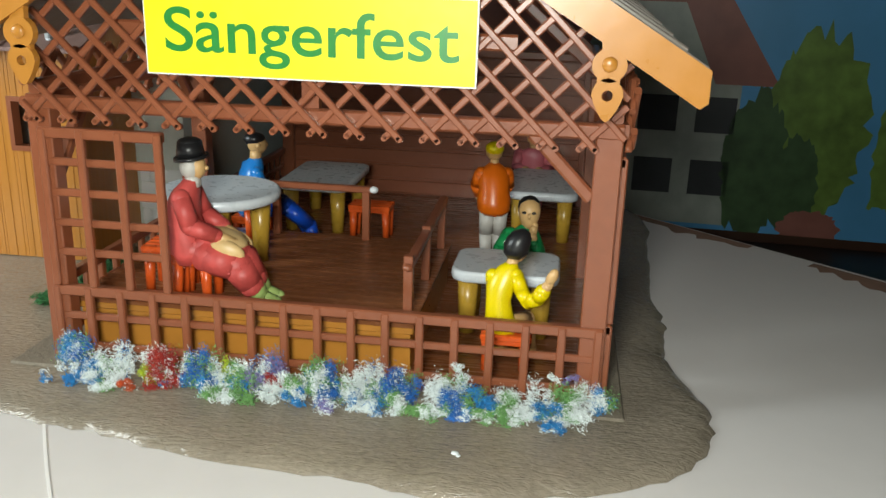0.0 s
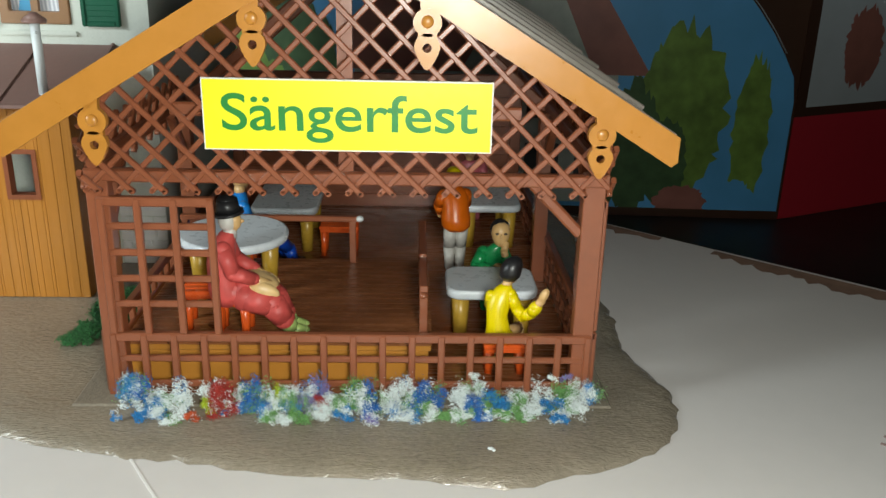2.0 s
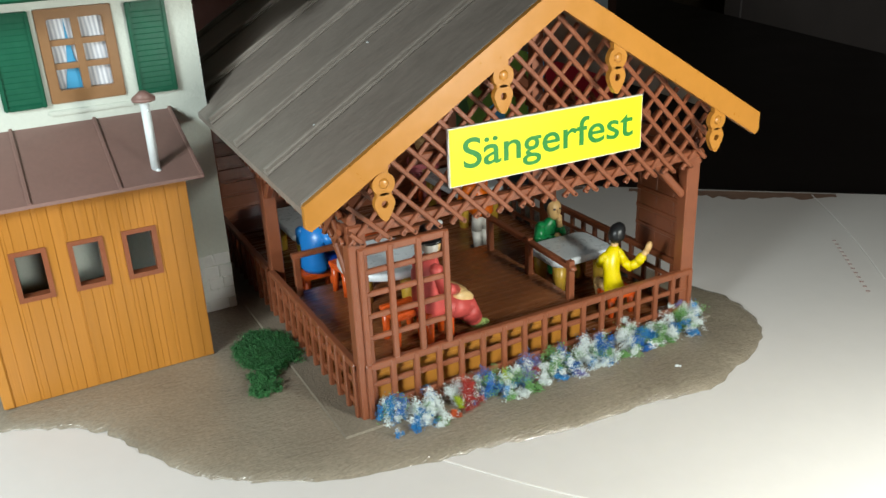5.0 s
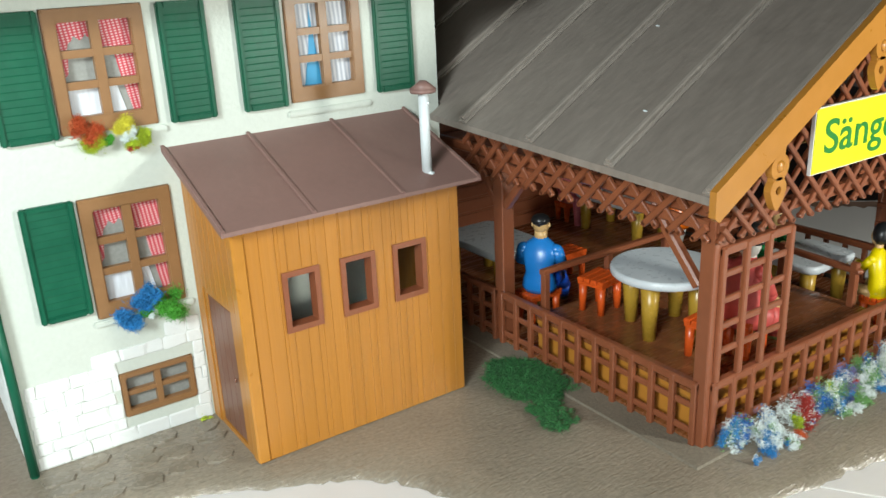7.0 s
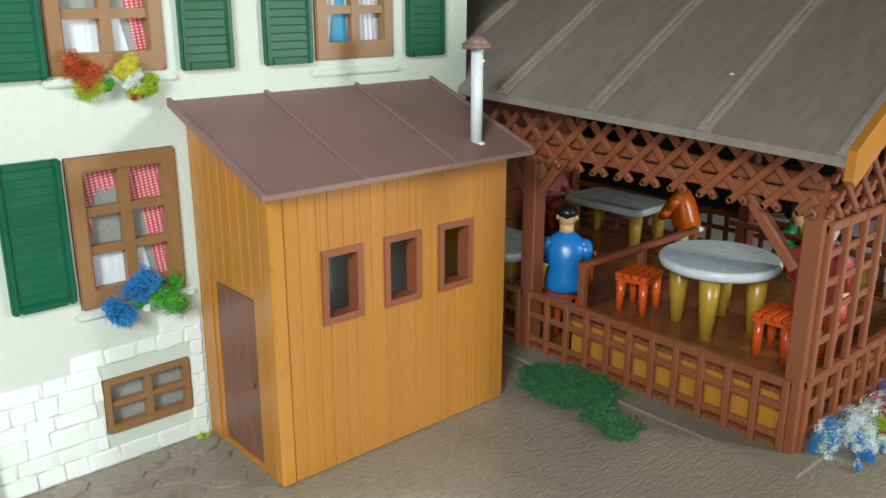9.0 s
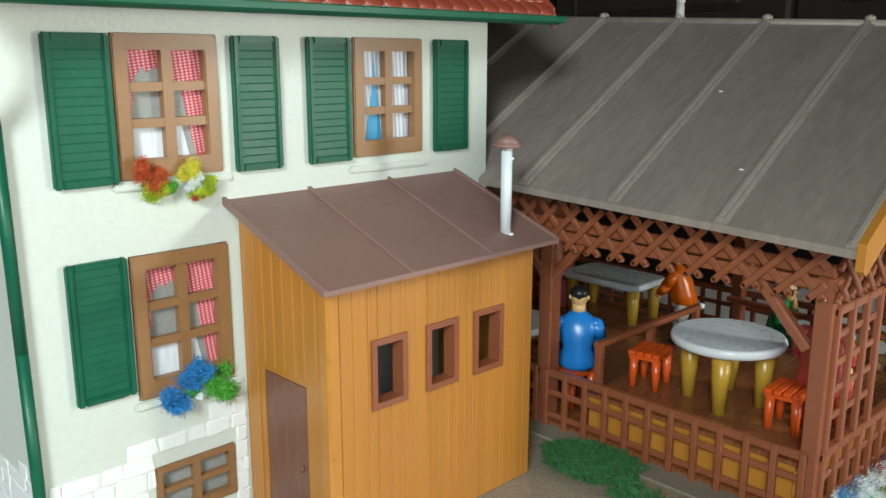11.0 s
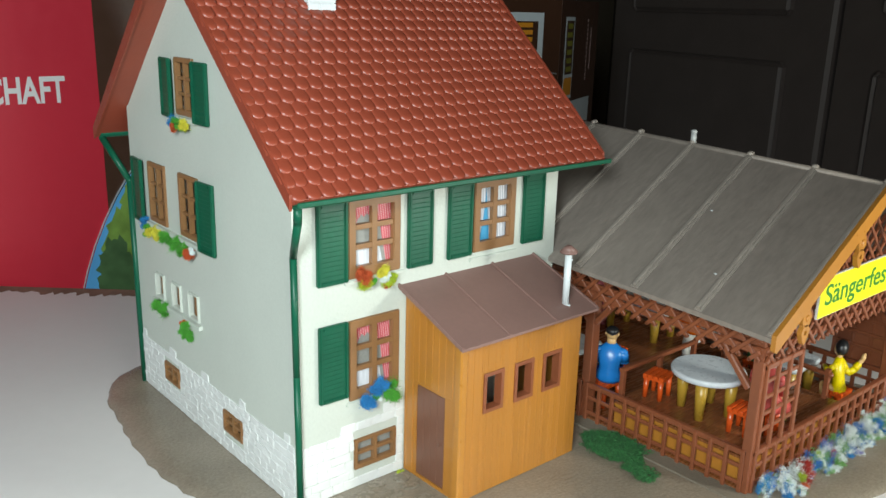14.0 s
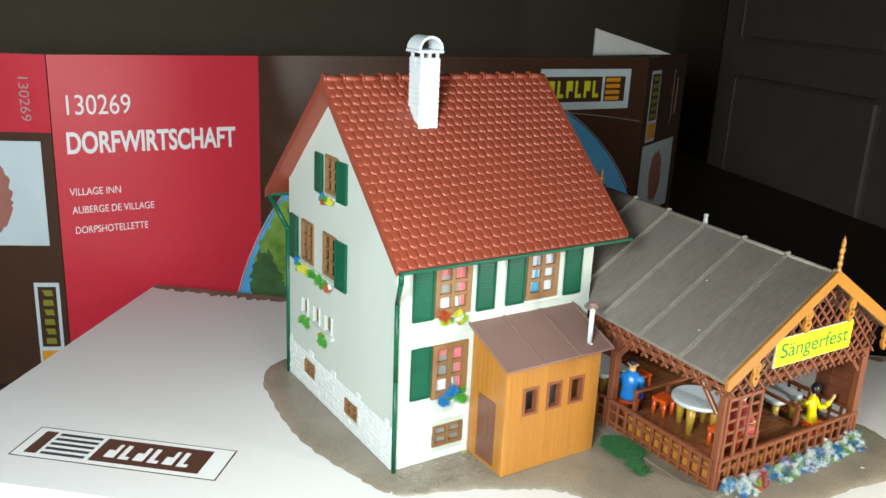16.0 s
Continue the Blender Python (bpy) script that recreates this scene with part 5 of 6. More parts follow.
def old_lady(bm):
    blob(bm, (0, 0.2, 0.9), (2.7, 2.9, 2.1), 1)
    loft(bm, [(0, -0.2, -0.8, 2.3, 2.4), (0, -0.3, 0.8, 2.7, 2.7), (0, -0.8, 2.8, 2.5, 2.2), (0, -1.0, 4.8, 2.4, 2.0), (0, -0.9, 6.6, 2.5, 1.9), (0, -0.5, 8.0, 2.2, 1.6), (0, 0, 9.0, 1.4, 1.1), (0, 0.2, 9.5, 0.9, 0.9)], 1)
    rod(bm, (0, 0.3, 8.6), (0, 0.4, 10.0), 1.0, 0.9, 10, 5)
    blob(bm, (0, 0.2, 11.0), (1.4, 1.35, 1.7), 5)
    blob(bm, (0, 1.0, 10.9), (1.1, 1.0, 1.5), 0)
    blob(bm, (0, 2.0, 10.8), (0.25, 0.35, 0.35), 0, sub=1)
    rod(bm, (0, 0.35, 11.9), (0, 0.3, 12.3), 2.1, 2.0, 18, 3)
    rod(bm, (0, 0.25, 12.2), (0, 0.2, 14.0), 1.65, 1.4, 18, 3)
    blob(bm, (0, 0.2, 13.9), (1.4, 1.4, 0.6), 3)
    # skirt over lap and knees
    limb(bm, [(0, 0.6, 0.9), (0, 3.6, 0.5), (0, 5.6, -0.9), (0, 7.0, -3.0)], [2.5, 2.5, 2.3, 1.7], 1)
    for s in (-1, 1):
        limb(bm, [(s * 1.0, 2.0, 0.2), (s * 1.2, 5.4, -0.8), (s * 1.1, 7.0, -3.4)], [2.2, 2.0, 1.6], 1)
        limb(bm, [(s * 0.9, 7.0, -3.0), (s * 0.9, 8.0, -5.2), (s * 0.9, 9.9, -5.6)], [1.4, 1.15, 0.7], 4)
        limb(bm, [(s * 2.1, -0.5, 7.6), (s * 2.7, 0.6, 4.4), (s * 1.7, 3.2, 3.0)], [1.15, 1.1, 0.9], 1)
        limb(bm, [(s * 1.6, 3.0, 3.0), (s * 1.0, 5.2, 2.0)], [0.75, 0.55], 0)
    blob(bm, (0, 4.2, 2.2), (2.3, 2.6, 0.9), 7, (-22, 0, 0))
    blob(bm, (1.9, 4.6, 1.2), (0.7, 2.2, 1.3), 7, (-22, 0, 0))
    blob(bm, (-1.9, 4.6, 1.2), (0.7, 2.2, 1.3), 7, (-22, 0, 0))


def leaning(bm):
    """Leans over the table to its own right, with one arm held out and bent."""
    blob(bm, (0, 0, 0.6), (2.2, 1.9, 1.5), 1)
    loft(bm, [(0, 0, -0.6, 1.9, 1.6), (0, 0, 0.6, 2.1, 1.8), (-0.3, 0.0, 2.2, 1.7, 1.5), (-0.5, 0.1, 3.8, 1.55, 1.4), (-0.4, 0.5, 5.4, 1.75, 1.4), (0.0, 0.9, 6.8, 1.75, 1.3), (0.4, 1.2, 7.8, 1.2, 1.0), (0.7, 1.3, 8.3, 0.7, 0.7)], 1)
    rod(bm, (0.5, 1.2, 7.6), (1.0, 1.6, 9.0), 0.75, 0.7, 10, 0)
    blob(bm, (1.3, 2.1, 9.9), (1.2, 1.3, 1.7), 0)
    loft(bm, [(1.0, 1.3, 8.9, 0.9, 0.7), (1.1, 1.3, 9.6, 1.5, 1.4), (1.2, 1.4, 10.6, 1.6, 1.6), (1.4, 1.5, 11.4, 1.5, 1.5), (1.6, 1.6, 12.1, 1.1, 1.1), (1.8, 1.7, 12.5, 0.4, 0.4)], 3)
    limb(bm, [(1.3, 0.9, 6.9), (2.3, 0.3, 5.0), (3.2, -0.3, 4.0), (4.4, -1.0, 4.9), (5.0, -1.4, 6.0)], [0.95, 0.9, 0.85, 0.9, 0.95], 1)
    limb(bm, [(4.9, -1.3, 5.9), (5.7, -1.8, 7.2)], [0.62, 0.6], 0)
    blob(bm, (6.0, -2.0, 8.1), (0.65, 0.6, 1.15), 0, (0, 25, 0))
    limb(bm, [(-1.5, 0.9, 6.6), (-1.7, 2.4, 4.6), (-0.4, 4.2, 4.8)], [0.85, 0.8, 0.65], 1)
    blob(bm, (0.2, 4.8, 4.9), (0.7, 0.6, 0.45), 0)
    for s in (-1, 1):
        limb(bm, [(s * 1.0, 0.4, 0.5), (s * 1.9 + 0.8, 3.6, 0.5), (s * 1.9 + 1.4, 3.8, -3.6)], [1.2, 0.95, 0.75], 2)
        limb(bm, [(s * 1.9 + 1.4, 3.6, -3.7), (s * 1.9 + 1.6, 5.2, -4.2)], [0.75, 0.5], 2)


def thinking(bm):
    """Sits sideways at the table, head resting in one hand, dark eyes and hair."""
    loft(bm, [(1.2, 0, -0.6, 1.9, 1.6), (1.2, 0, 0.6, 2.2, 1.8), (1.2, 0.1, 2.2, 2.1, 1.6), (1.1, 0.4, 3.8, 2.2, 1.5), (0.9, 0.7, 5.2, 2.0, 1.4), (0.5, 0.9, 6.2, 1.2, 1.0), (0.3, 1.0, 6.8, 0.7, 0.7)], 1)
    rod(bm, (0.4, 0.9, 6.0), (0.1, 1.1, 7.4), 0.8, 0.75, 10, 0)
    loft(bm, [(0, 1.4, 6.4, 0.5, 0.6), (0, 1.4, 7.0, 1.0, 1.0), (0, 1.3, 8.0, 1.4, 1.35), (0, 1.2, 9.2, 1.55, 1.5), (0, 1.1, 10.1, 1.3, 1.3), (0, 1.0, 10.7, 0.6, 0.6)], 0)
    blob(bm, (0.1, 0.6, 9.3), (1.65, 1.5, 1.9), 6)
    blob(bm, (0, 2.75, 8.5), (0.28, 0.35, 0.5), 0, sub=1)
    for s in (-1, 1):
        blob(bm, (s * 0.65, 2.55, 9.0), (0.36, 0.2, 0.26), 6, sub=1)
    limb(bm, [(2.6, 0.6, 5.0), (3.7, 1.6, 2.9), (1.6, 3.0, 2.5), (0.4, 3.2, 3.0)], [1.15, 1.05, 0.95, 0.7], 1)
    limb(bm, [(-0.6, 0.8, 5.2), (-1.6, 1.8, 3.0), (-0.9, 2.3, 4.4)], [1.0, 0.95, 0.8], 1)
    limb(bm, [(-0.9, 2.3, 4.4), (-0.6, 2.3, 5.8), (-0.8, 2.0, 7.0)], [0.6, 0.6, 0.55], 0)
    blob(bm, (0.4, 3.3, 3.4), (0.8, 0.6, 0.6), 0)
    for s in (-1, 1):
        limb(bm, [(1.2 + s, 0.4, 0.4), (1.2 + s * 1.2, 3.6, 0.3), (1.2 + s * 1.2, 3.8, -4.0)], [1.15, 0.95, 0.7], 2)


def standing(bm):
    """Stands in a full jacket over pale trousers, bent forward, both arms reaching down."""
    for s in (-1, 1):
        limb(bm, [(s * 0.9, -0.6, 9.2), (s * 1.0, 0.0, 5.0), (s * 0.9, -0.2, 0.6)], [1.3, 1.05, 0.8], 2)
        blob(bm, (s * 0.9, 0.5, 0.5), (0.75, 1.4, 0.5), 6)
        limb(bm, [(s * 1.9, 0.9, 15.6), (s * 2.4, 2.2, 13.2), (s * 1.9, 3.4, 11.2)], [1.1, 1.05, 0.85], 1)
        blob(bm, (s * 1.8, 3.7, 10.5), (0.6, 0.7, 0.8), 0)
    loft(bm, [(0, -0.6, 8.8, 1.9, 1.9), (0, -0.5, 9.6, 2.5, 2.5), (0, -0.2, 11.2, 2.6, 2.5), (0, 0.1, 13.0, 2.3, 2.2), (0, 0.5, 14.8, 2.4, 2.0), (0, 0.8, 16.2, 2.1, 1.6), (0, 1.0, 17.0, 1.2, 1.0), (0, 1.1, 17.4, 0.7, 0.7)], 1)
    rod(bm, (0, 1.0, 16.8), (0, 1.3, 18.2), 0.7, 0.7, 10, 0)
    blob(bm, (0, 1.6, 19.2), (1.3, 1.35, 1.6), 0)
    blob(bm, (0, 1.4, 19.8), (1.45, 1.5, 1.3), 3)


def hunched(bm):
    """Sits bent over the table with both arms forward; legs stretched out to one side."""
    loft(bm, [(0, 0, -1.2, 1.7, 1.5), (0, 0, -0.4, 2.1, 1.9), (0, -0.1, 0.8, 1.95, 1.75), (0, -0.2, 2.0, 1.6, 1.5), (0, -0.1, 3.6, 1.85, 1.55), (0, 0.2, 5.0, 2.2, 1.5), (0, 0.5, 6.2, 1.9, 1.3), (0, 0.8, 6.9, 1.1, 0.95), (0, 0.9, 7.3, 0.7, 0.7)], 1)
    rod(bm, (0, 0.8, 6.7), (0, 1.0, 8.4), 0.8, 0.75, 10, 0)
    loft(bm, [(0, 1.2, 7.9, 0.6, 0.8), (0, 1.2, 8.5, 0.9, 1.2), (0, 1.1, 9.3, 1.0, 1.35), (0, 1.0, 10.1, 0.9, 1.2), (0, 1.0, 10.5, 0.4, 0.6)], 0)
    blob(bm, (0, 0.8, 9.95), (1.12, 1.5, 0.95), 3)
    blob(bm, (0, -0.1, 9.6), (0.4, 0.35, 0.5), 3)
    blob(bm, (0, 2.4, 9.0), (0.2, 0.3, 0.4), 0, sub=1)
    for s in (-1, 1):
        blob(bm, (s * 1.0, 1.0, 9.1), (0.18, 0.35, 0.45), 0, sub=1)
        limb(bm, [(s * 1.9, 0.3, 5.6), (s * 2.3, 0.9, 3.4), (s * 1.9, 2.6, 2.3)], [0.85, 0.85, 0.6], 1)
        blob(bm, (s * 1.5, 3.1, 2.2), (0.5, 0.6, 0.45), 0)
        limb(bm, [(s * 0.9, 0.6, -0.2), (s * 1.1, 4.4, 0.1), (s * 1.2, 7.6, -3.0), (s * 1.2, 8.4, -5.2)], [1.3, 1.25, 1.1, 0.8], 2)
        limb(bm, [(s * 1.2, 8.4, -5.4), (s * 1.2, 10.0, -5.6)], [0.8, 0.55], 6)


doll((17.0, 7.0, DK + 5.8), -82, "seated figurine in raspberry-red dress and black hat", PRED, PRED, HAIR, old_lady, (1.24, 1.08, 1.06))
doll((9.9, 46.4, FL + 8.1), -55, "seated figurine in bright blue shirt and trousers", PBLUE, PNAVY, HAIR, hunched, (1.58, 1.3, 1.22))
doll((57.4, 8.0, FL + 5.0), -6, "seated figurine in yellow shirt with one arm held out", PYEL, SKIN, HAIR, leaning, (1.05, 1.0, 1.05))
doll((59.4, 32.6, FL + 5.6), 180, "seated figurine in green shirt leaning on its elbows", PGRN, PGRN, SKIN, thinking, (1.1, 1.1, 1.02))
doll((52.4, 51.0, FL), 12, "standing figurine in orange jacket and pale trousers", PORA, PGREY, PYEL, standing, (1.15, 1.15, 1.0))
stool((57.6, 91.0, FL), 0, 5.0, 5.0, 5.0)
doll((57.6, 91.0, FL + 5.4), 180, "seated figurine in pink clothes", PPINK, PPINK, SKIN, seated(7.0, shin=6.2))


# ---- foam flowers, shrub ----
FCOL = {
    "white": mat("white_foam", (0.70, 0.76, 0.75), 0.8, vary=0.15, island=0.3),
    "blue": mat("blue_foam", (0.022, 0.135, 0.44), 0.8, vary=0.3, island=0.6),
    "green": mat("green_foam", (0.15, 0.33, 0.10), 0.8, vary=0.3, island=0.6),
    "purple": mat("purple_foam", (0.19, 0.16, 0.36), 0.8, vary=0.25, island=0.5),
    "red": mat("red_foam", (0.36, 0.030, 0.020), 0.8, vary=0.25, island=0.5),
    "dark": mat("dark_green_foam", (0.024, 0.125, 0.032), 0.75, vary=0.5, island=0.9),
    "lime": mat("lime_foam", (0.36, 0.46, 0.02), 0.8, vary=0.25, island=0.5),
    "yellow": mat("yellow_foam", (0.66, 0.60, 0.05), 0.8, vary=0.2, island=0.4),
    "sky": mat("sky_blue_foam", (0.02, 0.20, 0.48), 0.8, vary=0.3, island=0.6),
    "orange": mat("orange_red_foam", (0.52, 0.085, 0.02), 0.8, vary=0.25, island=0.5),
    "leaf": mat("vivid_green_foam", (0.07, 0.33, 0.03), 0.8, vary=0.3, island=0.6),
}


def foam(verts, faces, rg, c, r, count, size):
    """Many tiny crooked flakes round c, within radii r."""
    lobes = [Vector((rg.uniform(-0.75, 0.75), rg.uniform(-0.75, 0.75), rg.uniform(-0.75, 0.8))) for _ in range(7)]
    for _ in range(count):
        d = rg.choice(lobes) + Vector((rg.gauss(0, 0.24), rg.gauss(0, 0.24), rg.gauss(0, 0.24)))
        p = Vector((c[0] + d.x * r[0], c[1] + d.y * r[1], max(0.05, c[2] + d.z * r[2])))
        k = len(verts)
        e = Vector((rg.gauss(0, 1), rg.gauss(0, 1), rg.gauss(0, 1))).normalized() * size * rg.uniform(0.9, 2.4)
        w = e.orthogonal().normalized() * size * rg.uniform(0.16, 0.34)
        bend = e.cross(w).normalized() * size * rg.uniform(-0.7, 0.7)
        verts += [p - e, p + w + bend, p + e, p - w + bend]
        faces += [(k, k + 1, k + 3), (k + 1, k + 2, k + 3)]


def foam_object(name, verts, faces, material, at, label, category, group="", kind=""):
    me = bpy.data.meshes.new(name)
    me.from_pydata([Vector(v) * MM for v in verts], [], faces)
    me.materials.append(material)
    ob = new(name, me)
    ob.location = Vector(at) * MM
    return tagged(ob, label, category, group, kind)


rg = random.Random(17)
beds = {}


def tuft(col, x, y, r, h, count=1000):
    mixed = rg.choice(("white", "white", "green", "sky"))
    pure = col in ("red", "orange", "lime")
    for name, share, spread in ((col, 0.96 if pure else 0.78, 1.0), (mixed, 0.04 if pure else 0.22, 1.1)):
        v, f = beds.setdefault(name, ([], []))
        foam(v, f, rg, (x, y, h * 0.5), (r * spread, r * 0.9 * spread, h * 0.66 * spread), int(count * share), 0.16)


BACK = [("sky", -1.6), ("white", -0.6), ("blue", 1.2), ("white", 3.0), ("white", 7.5), ("white", 12.6), ("red", 15.6), ("white", 17.6), ("blue", 19.0), ("white", 21.4), ("lime", 24.0), ("white", 25.8), ("white", 28.2), ("purple", 30.0),
        ("green", 34.6), ("white", 36.0), ("blue", 38.0), ("white", 41.0), ("white", 43.0), ("blue", 46.2), ("blue", 47.6), ("white", 51.2), ("white", 53.0), ("sky", 56.0), ("white", 59.2), ("white", 63.4),
        ("green", 65.6), ("white", 67.6), ("white", 69.4), ("sky", 71.0)]
MIDDLE = [("sky", 3.8), ("white", 5.6), ("white", 7.6), ("lime", 12.6), ("red", 15.4), ("blue", 20.2), ("blue", 18.4), ("white", 23.2), ("purple", 27.2), ("green", 25.2), ("red", 30.6), ("green", 33.4), ("white", 32.6), ("blue", 37.8),
          ("green", 36.8), ("white", 40.2), ("white", 42.2), ("green", 45.0), ("blue", 44.6), ("white", 50.6), ("green", 54.4), ("blue", 53.0), ("sky", 57.2), ("green", 59.4), ("white", 61.8), ("sky", 63.8), ("green", 66.2), ("white", 67.6)]
FRONT = [("white", 5.0), ("sky", 2.6), ("white", 7.8), ("orange", 10.2), ("green", 22.8), ("white", 24.8), ("green", 27.4), ("white", 30.2), ("sky", 33.8), ("purple", 38.6), ("blue", 38.0), ("white", 41.6), ("white", 43.8), ("white", 46.6), ("green", 48.6),
         ("white", 50.4), ("blue", 54.2), ("green", 56.6), ("green", 60.0), ("sky", 64.6), ("white", 67.4)]
for row, y, r, low, high, many in ((BACK, -2.6, 1.55, 2.6, 4.2, 1000), (MIDDLE, -4.4, 1.5, 1.8, 3.2, 950), (FRONT, -6.4, 1.35, 1.0, 1.9, 700)):
    for col, x in row:
        small = 0.72 if col in ("orange", "lime") or (col == "red" and x > 20) else 1.0
        x = 38 - (38 - x) * 0.88 if x < 38 else x
        tuft(col, x + rg.uniform(-0.4, 0.4), y + rg.uniform(-0.8, 0.6) + max(0, x - 54) * 0.07, r * small, rg.uniform(low, high) * (1 if x < 54 else 0.8), int(many * small))
tuft("red", 17.7, -4.7, 1.9, 4.0, 1700)
for k in range(34):
    col, x = rg.choice(("white", "white", "green", "white", "sky")), rg.uniform(3, 70)
    tuft(col, x, rg.uniform(-6.8, -2.4) + max(0, x - 54) * 0.06, 0.7, rg.uniform(0.8, 3.6), 170)
for col, x, z in (("white", 64.5, 3.6), ("white", 52.8, 4.0), ("purple", 66.5, 3.6)):
    v, f = beds[col]
    foam(v, f, rg, (x, -0.6, z), (0.8, 0.4, 0.7), 160, 0.16)
for col, (v, f) in beds.items():
    foam_object("flower_bed", v, f, FCOL[col], (0, 0, 0), f"{col} foam flower tufts along the pavilion front", "flowers", "flower bed", "stuff")
v, f = [], []
for k in range(120):
    a, q = rg.uniform(0, 2 * math.pi), math.sqrt(rg.random())
    foam(v, f, rg, (-7.6 + 4.9 * q * math.cos(a) + (q * 1.2), 30.6 + 7.4 * q * math.sin(a), 0.7 + 0.8 * (1 - q)), (1.8, 1.9, 0.8), 330, 0.2)
for k in range(26):
    t = rg.random()
    foam(v, f, rg, (-9.6 - 2.4 * t + rg.gauss(0, 1.0), 23.5 - 6.8 * t, 0.6), (1.5 - 0.6 * t, 1.5, 0.7), 280, 0.2)
foam_object("shrub", v, f, FCOL["dark"], (0, 0, 0), "flat dark green foam shrub on the ground", "shrub", "", "stuff")

v, f = [], []
foam(v, f, rg, (-53.2, 53.2, 0.4), (0.9, 0.5, 0.5), 220, 0.16)
foam_object("grass_tuft", v, f, FCOL["lime"], (0, 0, 0), "tiny yellow-green foam tuft at the wall foot", "grass", "", "stuff")


def window_flowers(at, spots, label):
    t = thing("window_flowers", at, label, "flowers", "window flowers")
    for col, dx, dy, dz, r in spots:
        v, f = [], []
        foam(v, f, rg, (0, 0, 5), (r, r * 0.6, r), int(1900 * r), 0.18)
        v = [Vector(p) + Vector((dx, dy, dz - 5)) for p in v]
        me = bpy.data.meshes.new("tuft")
        me.from_pydata([p * MM for p in v], [], f)
        me.materials.append(FCOL[col])
        ob = new("tuft", me)
        ob.parent = t


window_flowers((-60, WY - 0.8, 46.4), [("orange", -3.0, -0.5, 1.4, 1.75), ("lime", -2.9, -0.7, -1.0, 1.9), ("leaf", -0.5, -0.3, -0.3, 0.6), ("yellow", 1.7, -0.5, 1.3, 1.4), ("white", 2.3, -0.7, 0.1, 1.0), ("lime", 3.4, -0.7, -0.6, 1.45), ("red", 2.4, -1.0, -1.5, 0.65)], "orange, lime and yellow foam flowers on the sill")
window_flowers((-60, WY - 0.8, 20.8), [("sky", -2.0, -0.6, -0.8, 1.8), ("sky", 0.8, -0.7, 1.5, 2.0), ("leaf", 4.2, -0.6, 0.2, 2.3), ("leaf", 0.6, -0.3, -0.7, 0.7), ("white", 1.2, -0.6, -1.0, 0.35)], "blue and green foam flowers on the sill")
window_flowers((GX - 1.2, 98, 73.6), [("sky", -0.4, 4.0, 0.8, 1.2), ("orange", -0.6, 2.6, -0.8, 0.9), ("leaf", -0.6, 0.2, 0.2, 1.3), ("yellow", -0.4, -2.4, 0.6, 1.2)], "mixed foam flowers on the gable sill")
window_flowers((GX - 1.2, 108, 45.6), [("sky", -0.4, 15, 0.8, 1.4), ("leaf", -0.5, 13, -0.6, 1.3), ("yellow", -0.6, 9.5, 0.2, 1.6), ("yellow", -0.5, 6.0, -0.2, 1.3), ("leaf", -0.6, 1.5, 0.0, 1.6), ("leaf", -0.6, -4, 0.0, 1.7), ("leaf", -0.6, -8.0, -0.6, 1.4), ("orange", -0.6, -11.5, -0.8, 1.3), ("white", -0.5, -12.5, 0.2, 0.7)], "row of mixed foam flowers along the gable sill")
window_flowers((GX - 1.2, 108, 25.6), [("leaf", -0.6, 9.4, 0.6, 1.7), ("leaf", -0.6, 6.4, 0.3, 1.7), ("leaf", -0.6, -6.6, -0.2, 1.5), ("leaf", -0.5, -7.4, -2.0, 1.3), ("orange", -0.5, -5.0, 0.8, 0.6)], "green foam plants below small windows")

# ---- flagstones, plinth stones, roof tiles ----
ground = bpy.data.objects["ground"]
bm = bmesh.new()
quadbox(bm, -4.3, 73.0, -2.9, 98.0, -0.3, 0.27, bev=0.22)
part("kerb", bm, KERB, ground, "low rounded step round the pavilion")
bm = bmesh.new()
blob(bm, (54.5, -13.5, 0.05), (0.5, 0.35, 0.25), sub=1)
blob(bm, (54.9, -13.9, 0.02), (0.3, 0.3, 0.2), sub=1)
part("crumb", bm, CHIMW, ground, "white foam crumb")
r4 = random.Random(9)
for k in range(15):
    cx, cy = -75.5 + (k % 5) * 5.2 + r4.uniform(-0.8, 0.8), 42.0 + (k // 5) * 4.4 + r4.uniform(-0.6, 0.6) + (k % 2) * 1.2
    if cy < 39 + (-52 - cx) * 0.0 or cx > -53:
        continue
    bm = bmesh.new()
    n = 7
    o = [(cx + 2.5 * r4.uniform(0.8, 1.1) * math.cos(2 * math.pi * j / n), cy + 2.0 * r4.uniform(0.8, 1.1) * math.sin(2 * math.pi * j / n)) for j in range(n)]
    prism(bm, o, "z", -0.05, 0.15 + 0.012 * k)
    bmesh.ops.bevel(bm, geom=[e for e in bm.edges if min(v.co.z for v in e.verts) > 0.1], offset=0.14, segments=2, affect="EDGES")
    part("flagstone", bm, SLAB, ground)

stone_meshes = []
for k in range(8):
    bm = bmesh.new()
    vs = quadbox(bm, 0, 1, 0, 0.55, 0, 1)
    bmesh.ops.bevel(bm, geom=list(bm.edges), offset=0.09, segments=1, affect="EDGES")
    for vv in bm.verts:
        vv.co += Vector((r4.uniform(-0.05, 0.05), r4.uniform(-0.12, 0.12), r4.uniform(-0.06, 0.06)))
    stone_meshes.append(mesh_of(bm, "stone", STONE))


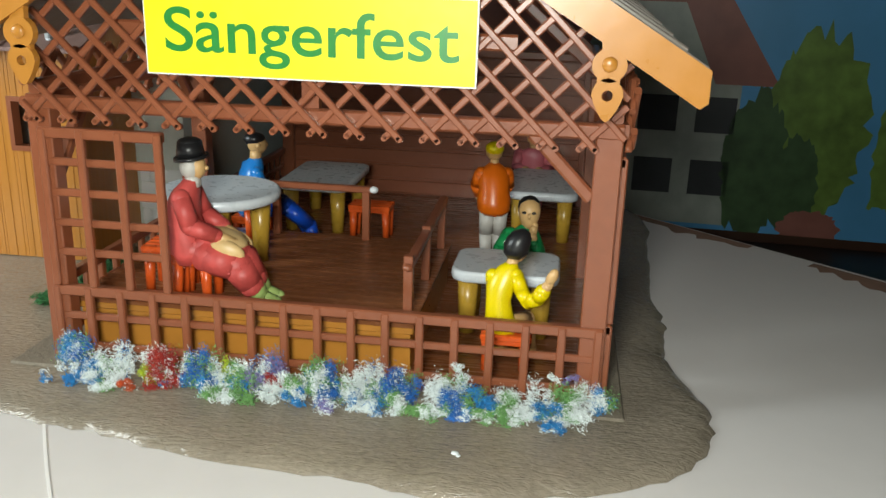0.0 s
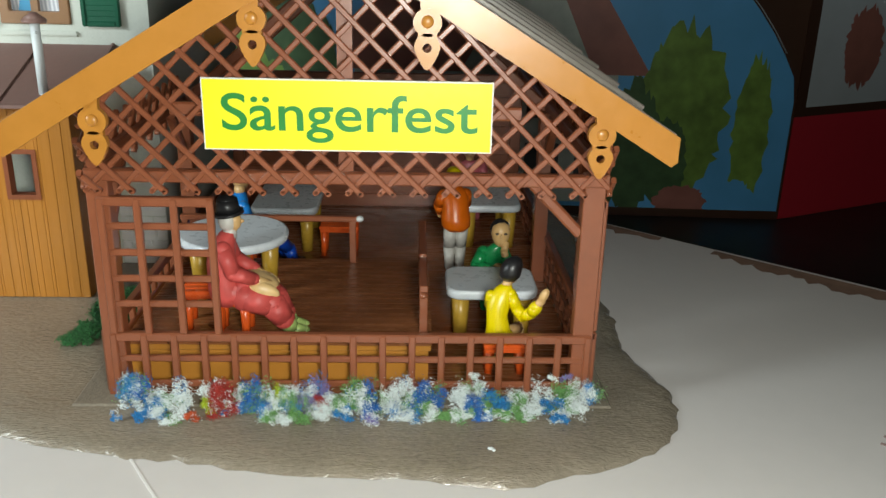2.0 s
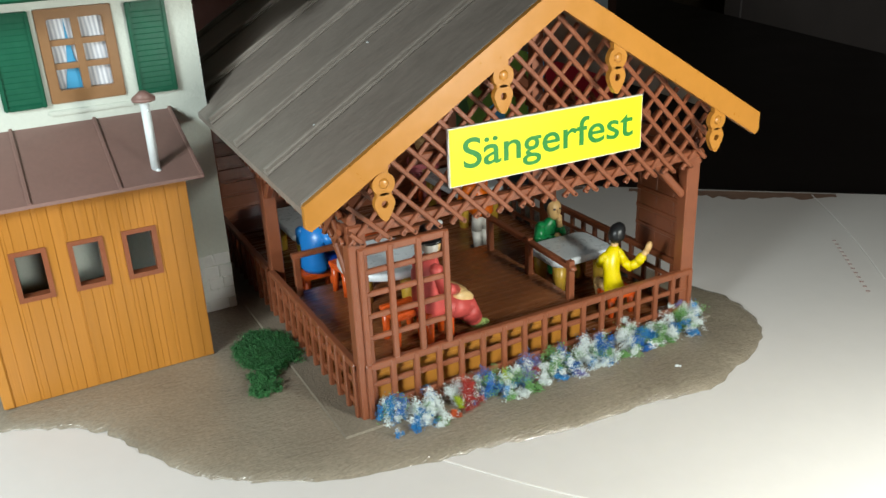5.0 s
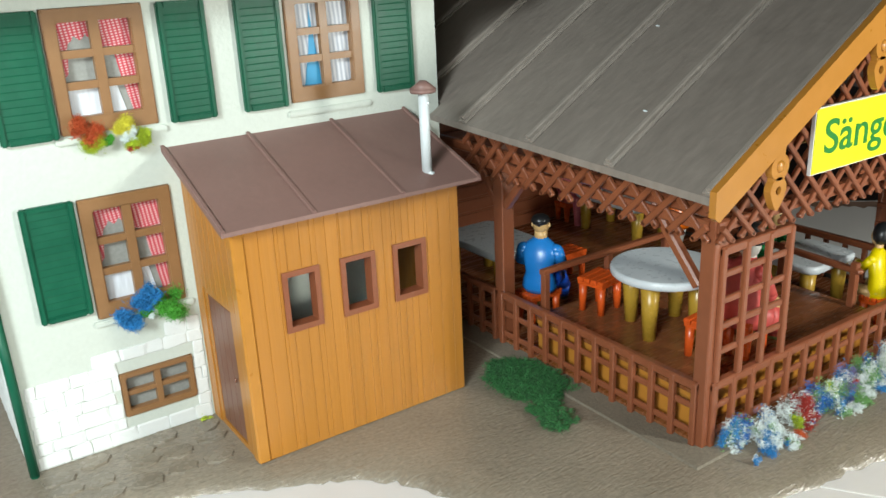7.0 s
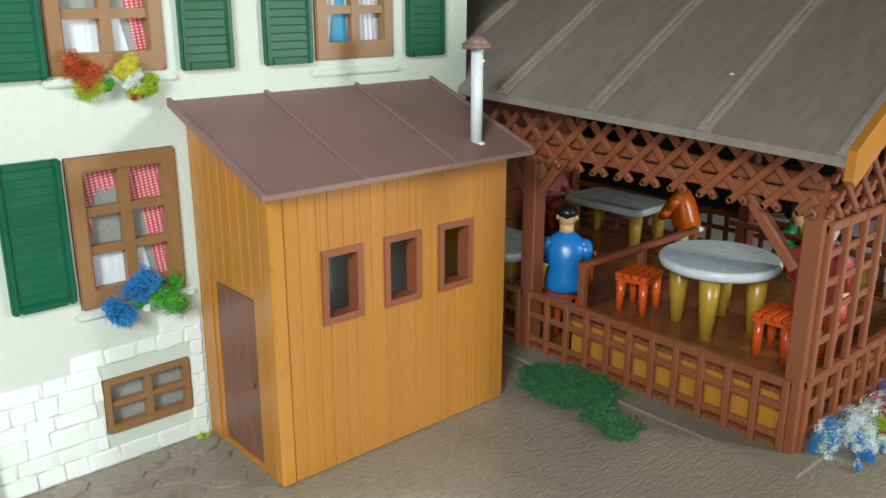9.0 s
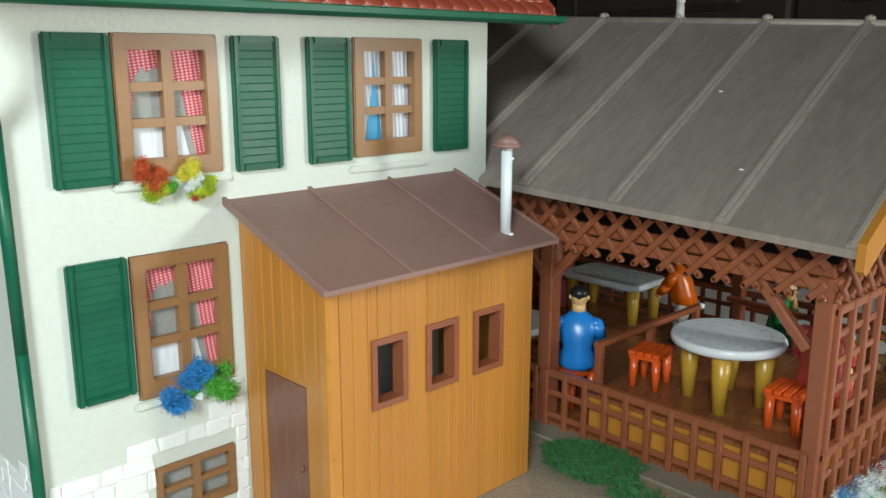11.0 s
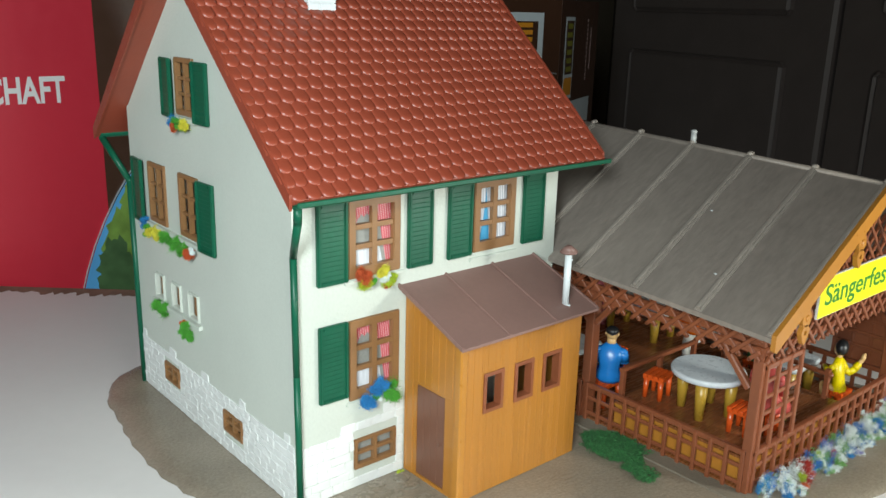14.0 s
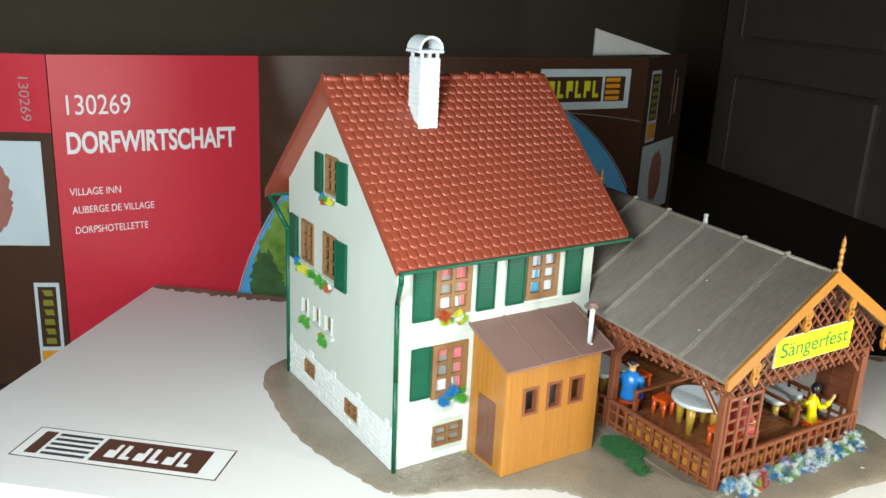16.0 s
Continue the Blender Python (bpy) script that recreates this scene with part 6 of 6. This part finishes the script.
def stones(face, u0, u1, top, holes, fine=1.0):
    """Courses of rough stones on the foot of a wall."""
    z = 0.1
    while z < 17.5:
        h = r4.uniform(1.9, 2.7) * fine
        u = u0 + r4.uniform(-1.5, 0)
        while u < u1:
            w = r4.uniform(2.4, 5.0) * fine
            a, b = max(u, u0), min(u + w, u1)
            u += w
            hit = [g for g in holes if a < g[1] and b > g[0] and z < g[3] and z + h > g[2]]
            if hit:
                if hit[0][0] - a > 0.7:
                    b = hit[0][0]
                elif b - hit[0][1] > 0.7:
                    a = hit[0][1]
                else:
                    continue
            if z + h > top((a + b) / 2) + 0.6 or b - a < 0.7:
                continue
            ob = new("stone", r4.choice(stone_meshes))
            ob.parent = house
            t = r4.uniform(0.42, 0.66)
            if face == "front":
                m = Matrix.Translation((a * MM, (WY - 0.35 * t) * MM, z * MM))
            else:
                m = Matrix.Translation(((GX - 0.35 * t) * MM, b * MM, z * MM)) @ Matrix.Rotation(radians(-90), 4, "Z")
            ob.matrix_basis = Matrix.Translation(-HO * MM) @ m @ Matrix.Diagonal(((b - a) * 0.97, t, h * 0.97, 1))
        z += h


stones("front", GX + 1.2, SX0 - 0.4, lambda u: 13.2 + 0.17 * (u + 78) + 0.7 * math.sin(u * 0.9), FW)
stones("gable", WY + 0.6, WB, lambda u: 14.6 + 0.7 * math.sin(u * 0.35), GW, 0.8)
stones("front", SX1 + 0.5, HX, lambda u: 13, FW)

# beaver-tail tiles
bm = bmesh.new()
arc = [(0.49 * math.sin(math.radians(a)), 0.42 - 0.42 * math.cos(math.radians(a))) for a in (-90, -60, -30, 0, 30, 60, 90)]
pts = [(-0.49, 1.25)] + arc + [(0.49, 1.25)]
lo = [bm.verts.new((x, y, 0.0)) for x, y in pts]
hi = [bm.verts.new((x * 0.93, y + 0.04, 0.42 if y < 1 else 0.05)) for x, y in pts]
inn = [bm.verts.new((x * 0.55, 0.42 + (y - 0.42) * 0.55 if y < 1 else 1.2, 0.62 if y < 1 else 0.12)) for x, y in pts]
for i in range(len(pts) - 1):
    bm.faces.new((lo[i], lo[i + 1], hi[i + 1], hi[i])).smooth = True
    bm.faces.new((hi[i], hi[i + 1], inn[i + 1], inn[i])).smooth = True
bm.faces.new(inn).smooth = True
tile_me = mesh_of(bm, "tile", TILE)
COLS, ROWS_T = 27, 21
slope = math.atan2(RZ - EZ, RY - EY)
slen = math.hypot(RZ - EZ, RY - EY)
tw, th = (VX1 - VX0) / COLS, slen / ROWS_T
rest_v, rest_f = [], []
base_v = [v.co.copy() for v in tile_me.vertices]
base_f = [tuple(p.vertices) for p in tile_me.polygons]
for side in (0, 1):
    for r in range(ROWS_T):
        for c in range(COLS + (r % 2)):
            x = VX0 + tw * (c + (0.5 if r % 2 == 0 else 0.0))
            if x > VX1 - tw * 0.2 or x < VX0 + tw * 0.2:
                x = min(max(x, VX0 + tw * 0.3), VX1 - tw * 0.3)
            d = th * r - 0.9
            m = Matrix.Translation((x, EY + d * math.cos(slope), EZ + d * math.sin(slope))) @ Matrix.Rotation(slope, 4, "X") if side == 0 else \
                Matrix.Translation((x, 2 * RY - EY - d * math.cos(slope), EZ + d * math.sin(slope))) @ Matrix.Rotation(math.pi, 4, "Z") @ Matrix.Rotation(slope, 4, "X")
            m = m @ Matrix.Diagonal((tw, th, 1.15, 1))
            if side == 0 and r < 11 and 300 > r * COLS + c:
                ob = new("tile", tile_me)
                ob.parent = roof
                ob.matrix_basis = Matrix.Translation(m.translation * MM) @ m.to_3x3().to_4x4()
            else:
                k = len(rest_v)
                rest_v += [m @ (v / MM) for v in base_v]
                rest_f += [tuple(i + k for i in p) for p in base_f]
me = bpy.data.meshes.new("tiles")
me.from_pydata([v * MM for v in rest_v], [], rest_f)
me.materials.append(TILE)
soft_faces = [p.use_smooth for p in tile_me.polygons]
for k, p in enumerate(me.polygons):
    p.use_smooth = soft_faces[k % len(soft_faces)]
ob = new("tiles", me)
ob.parent = roof
tagged(ob, kind="stuff")
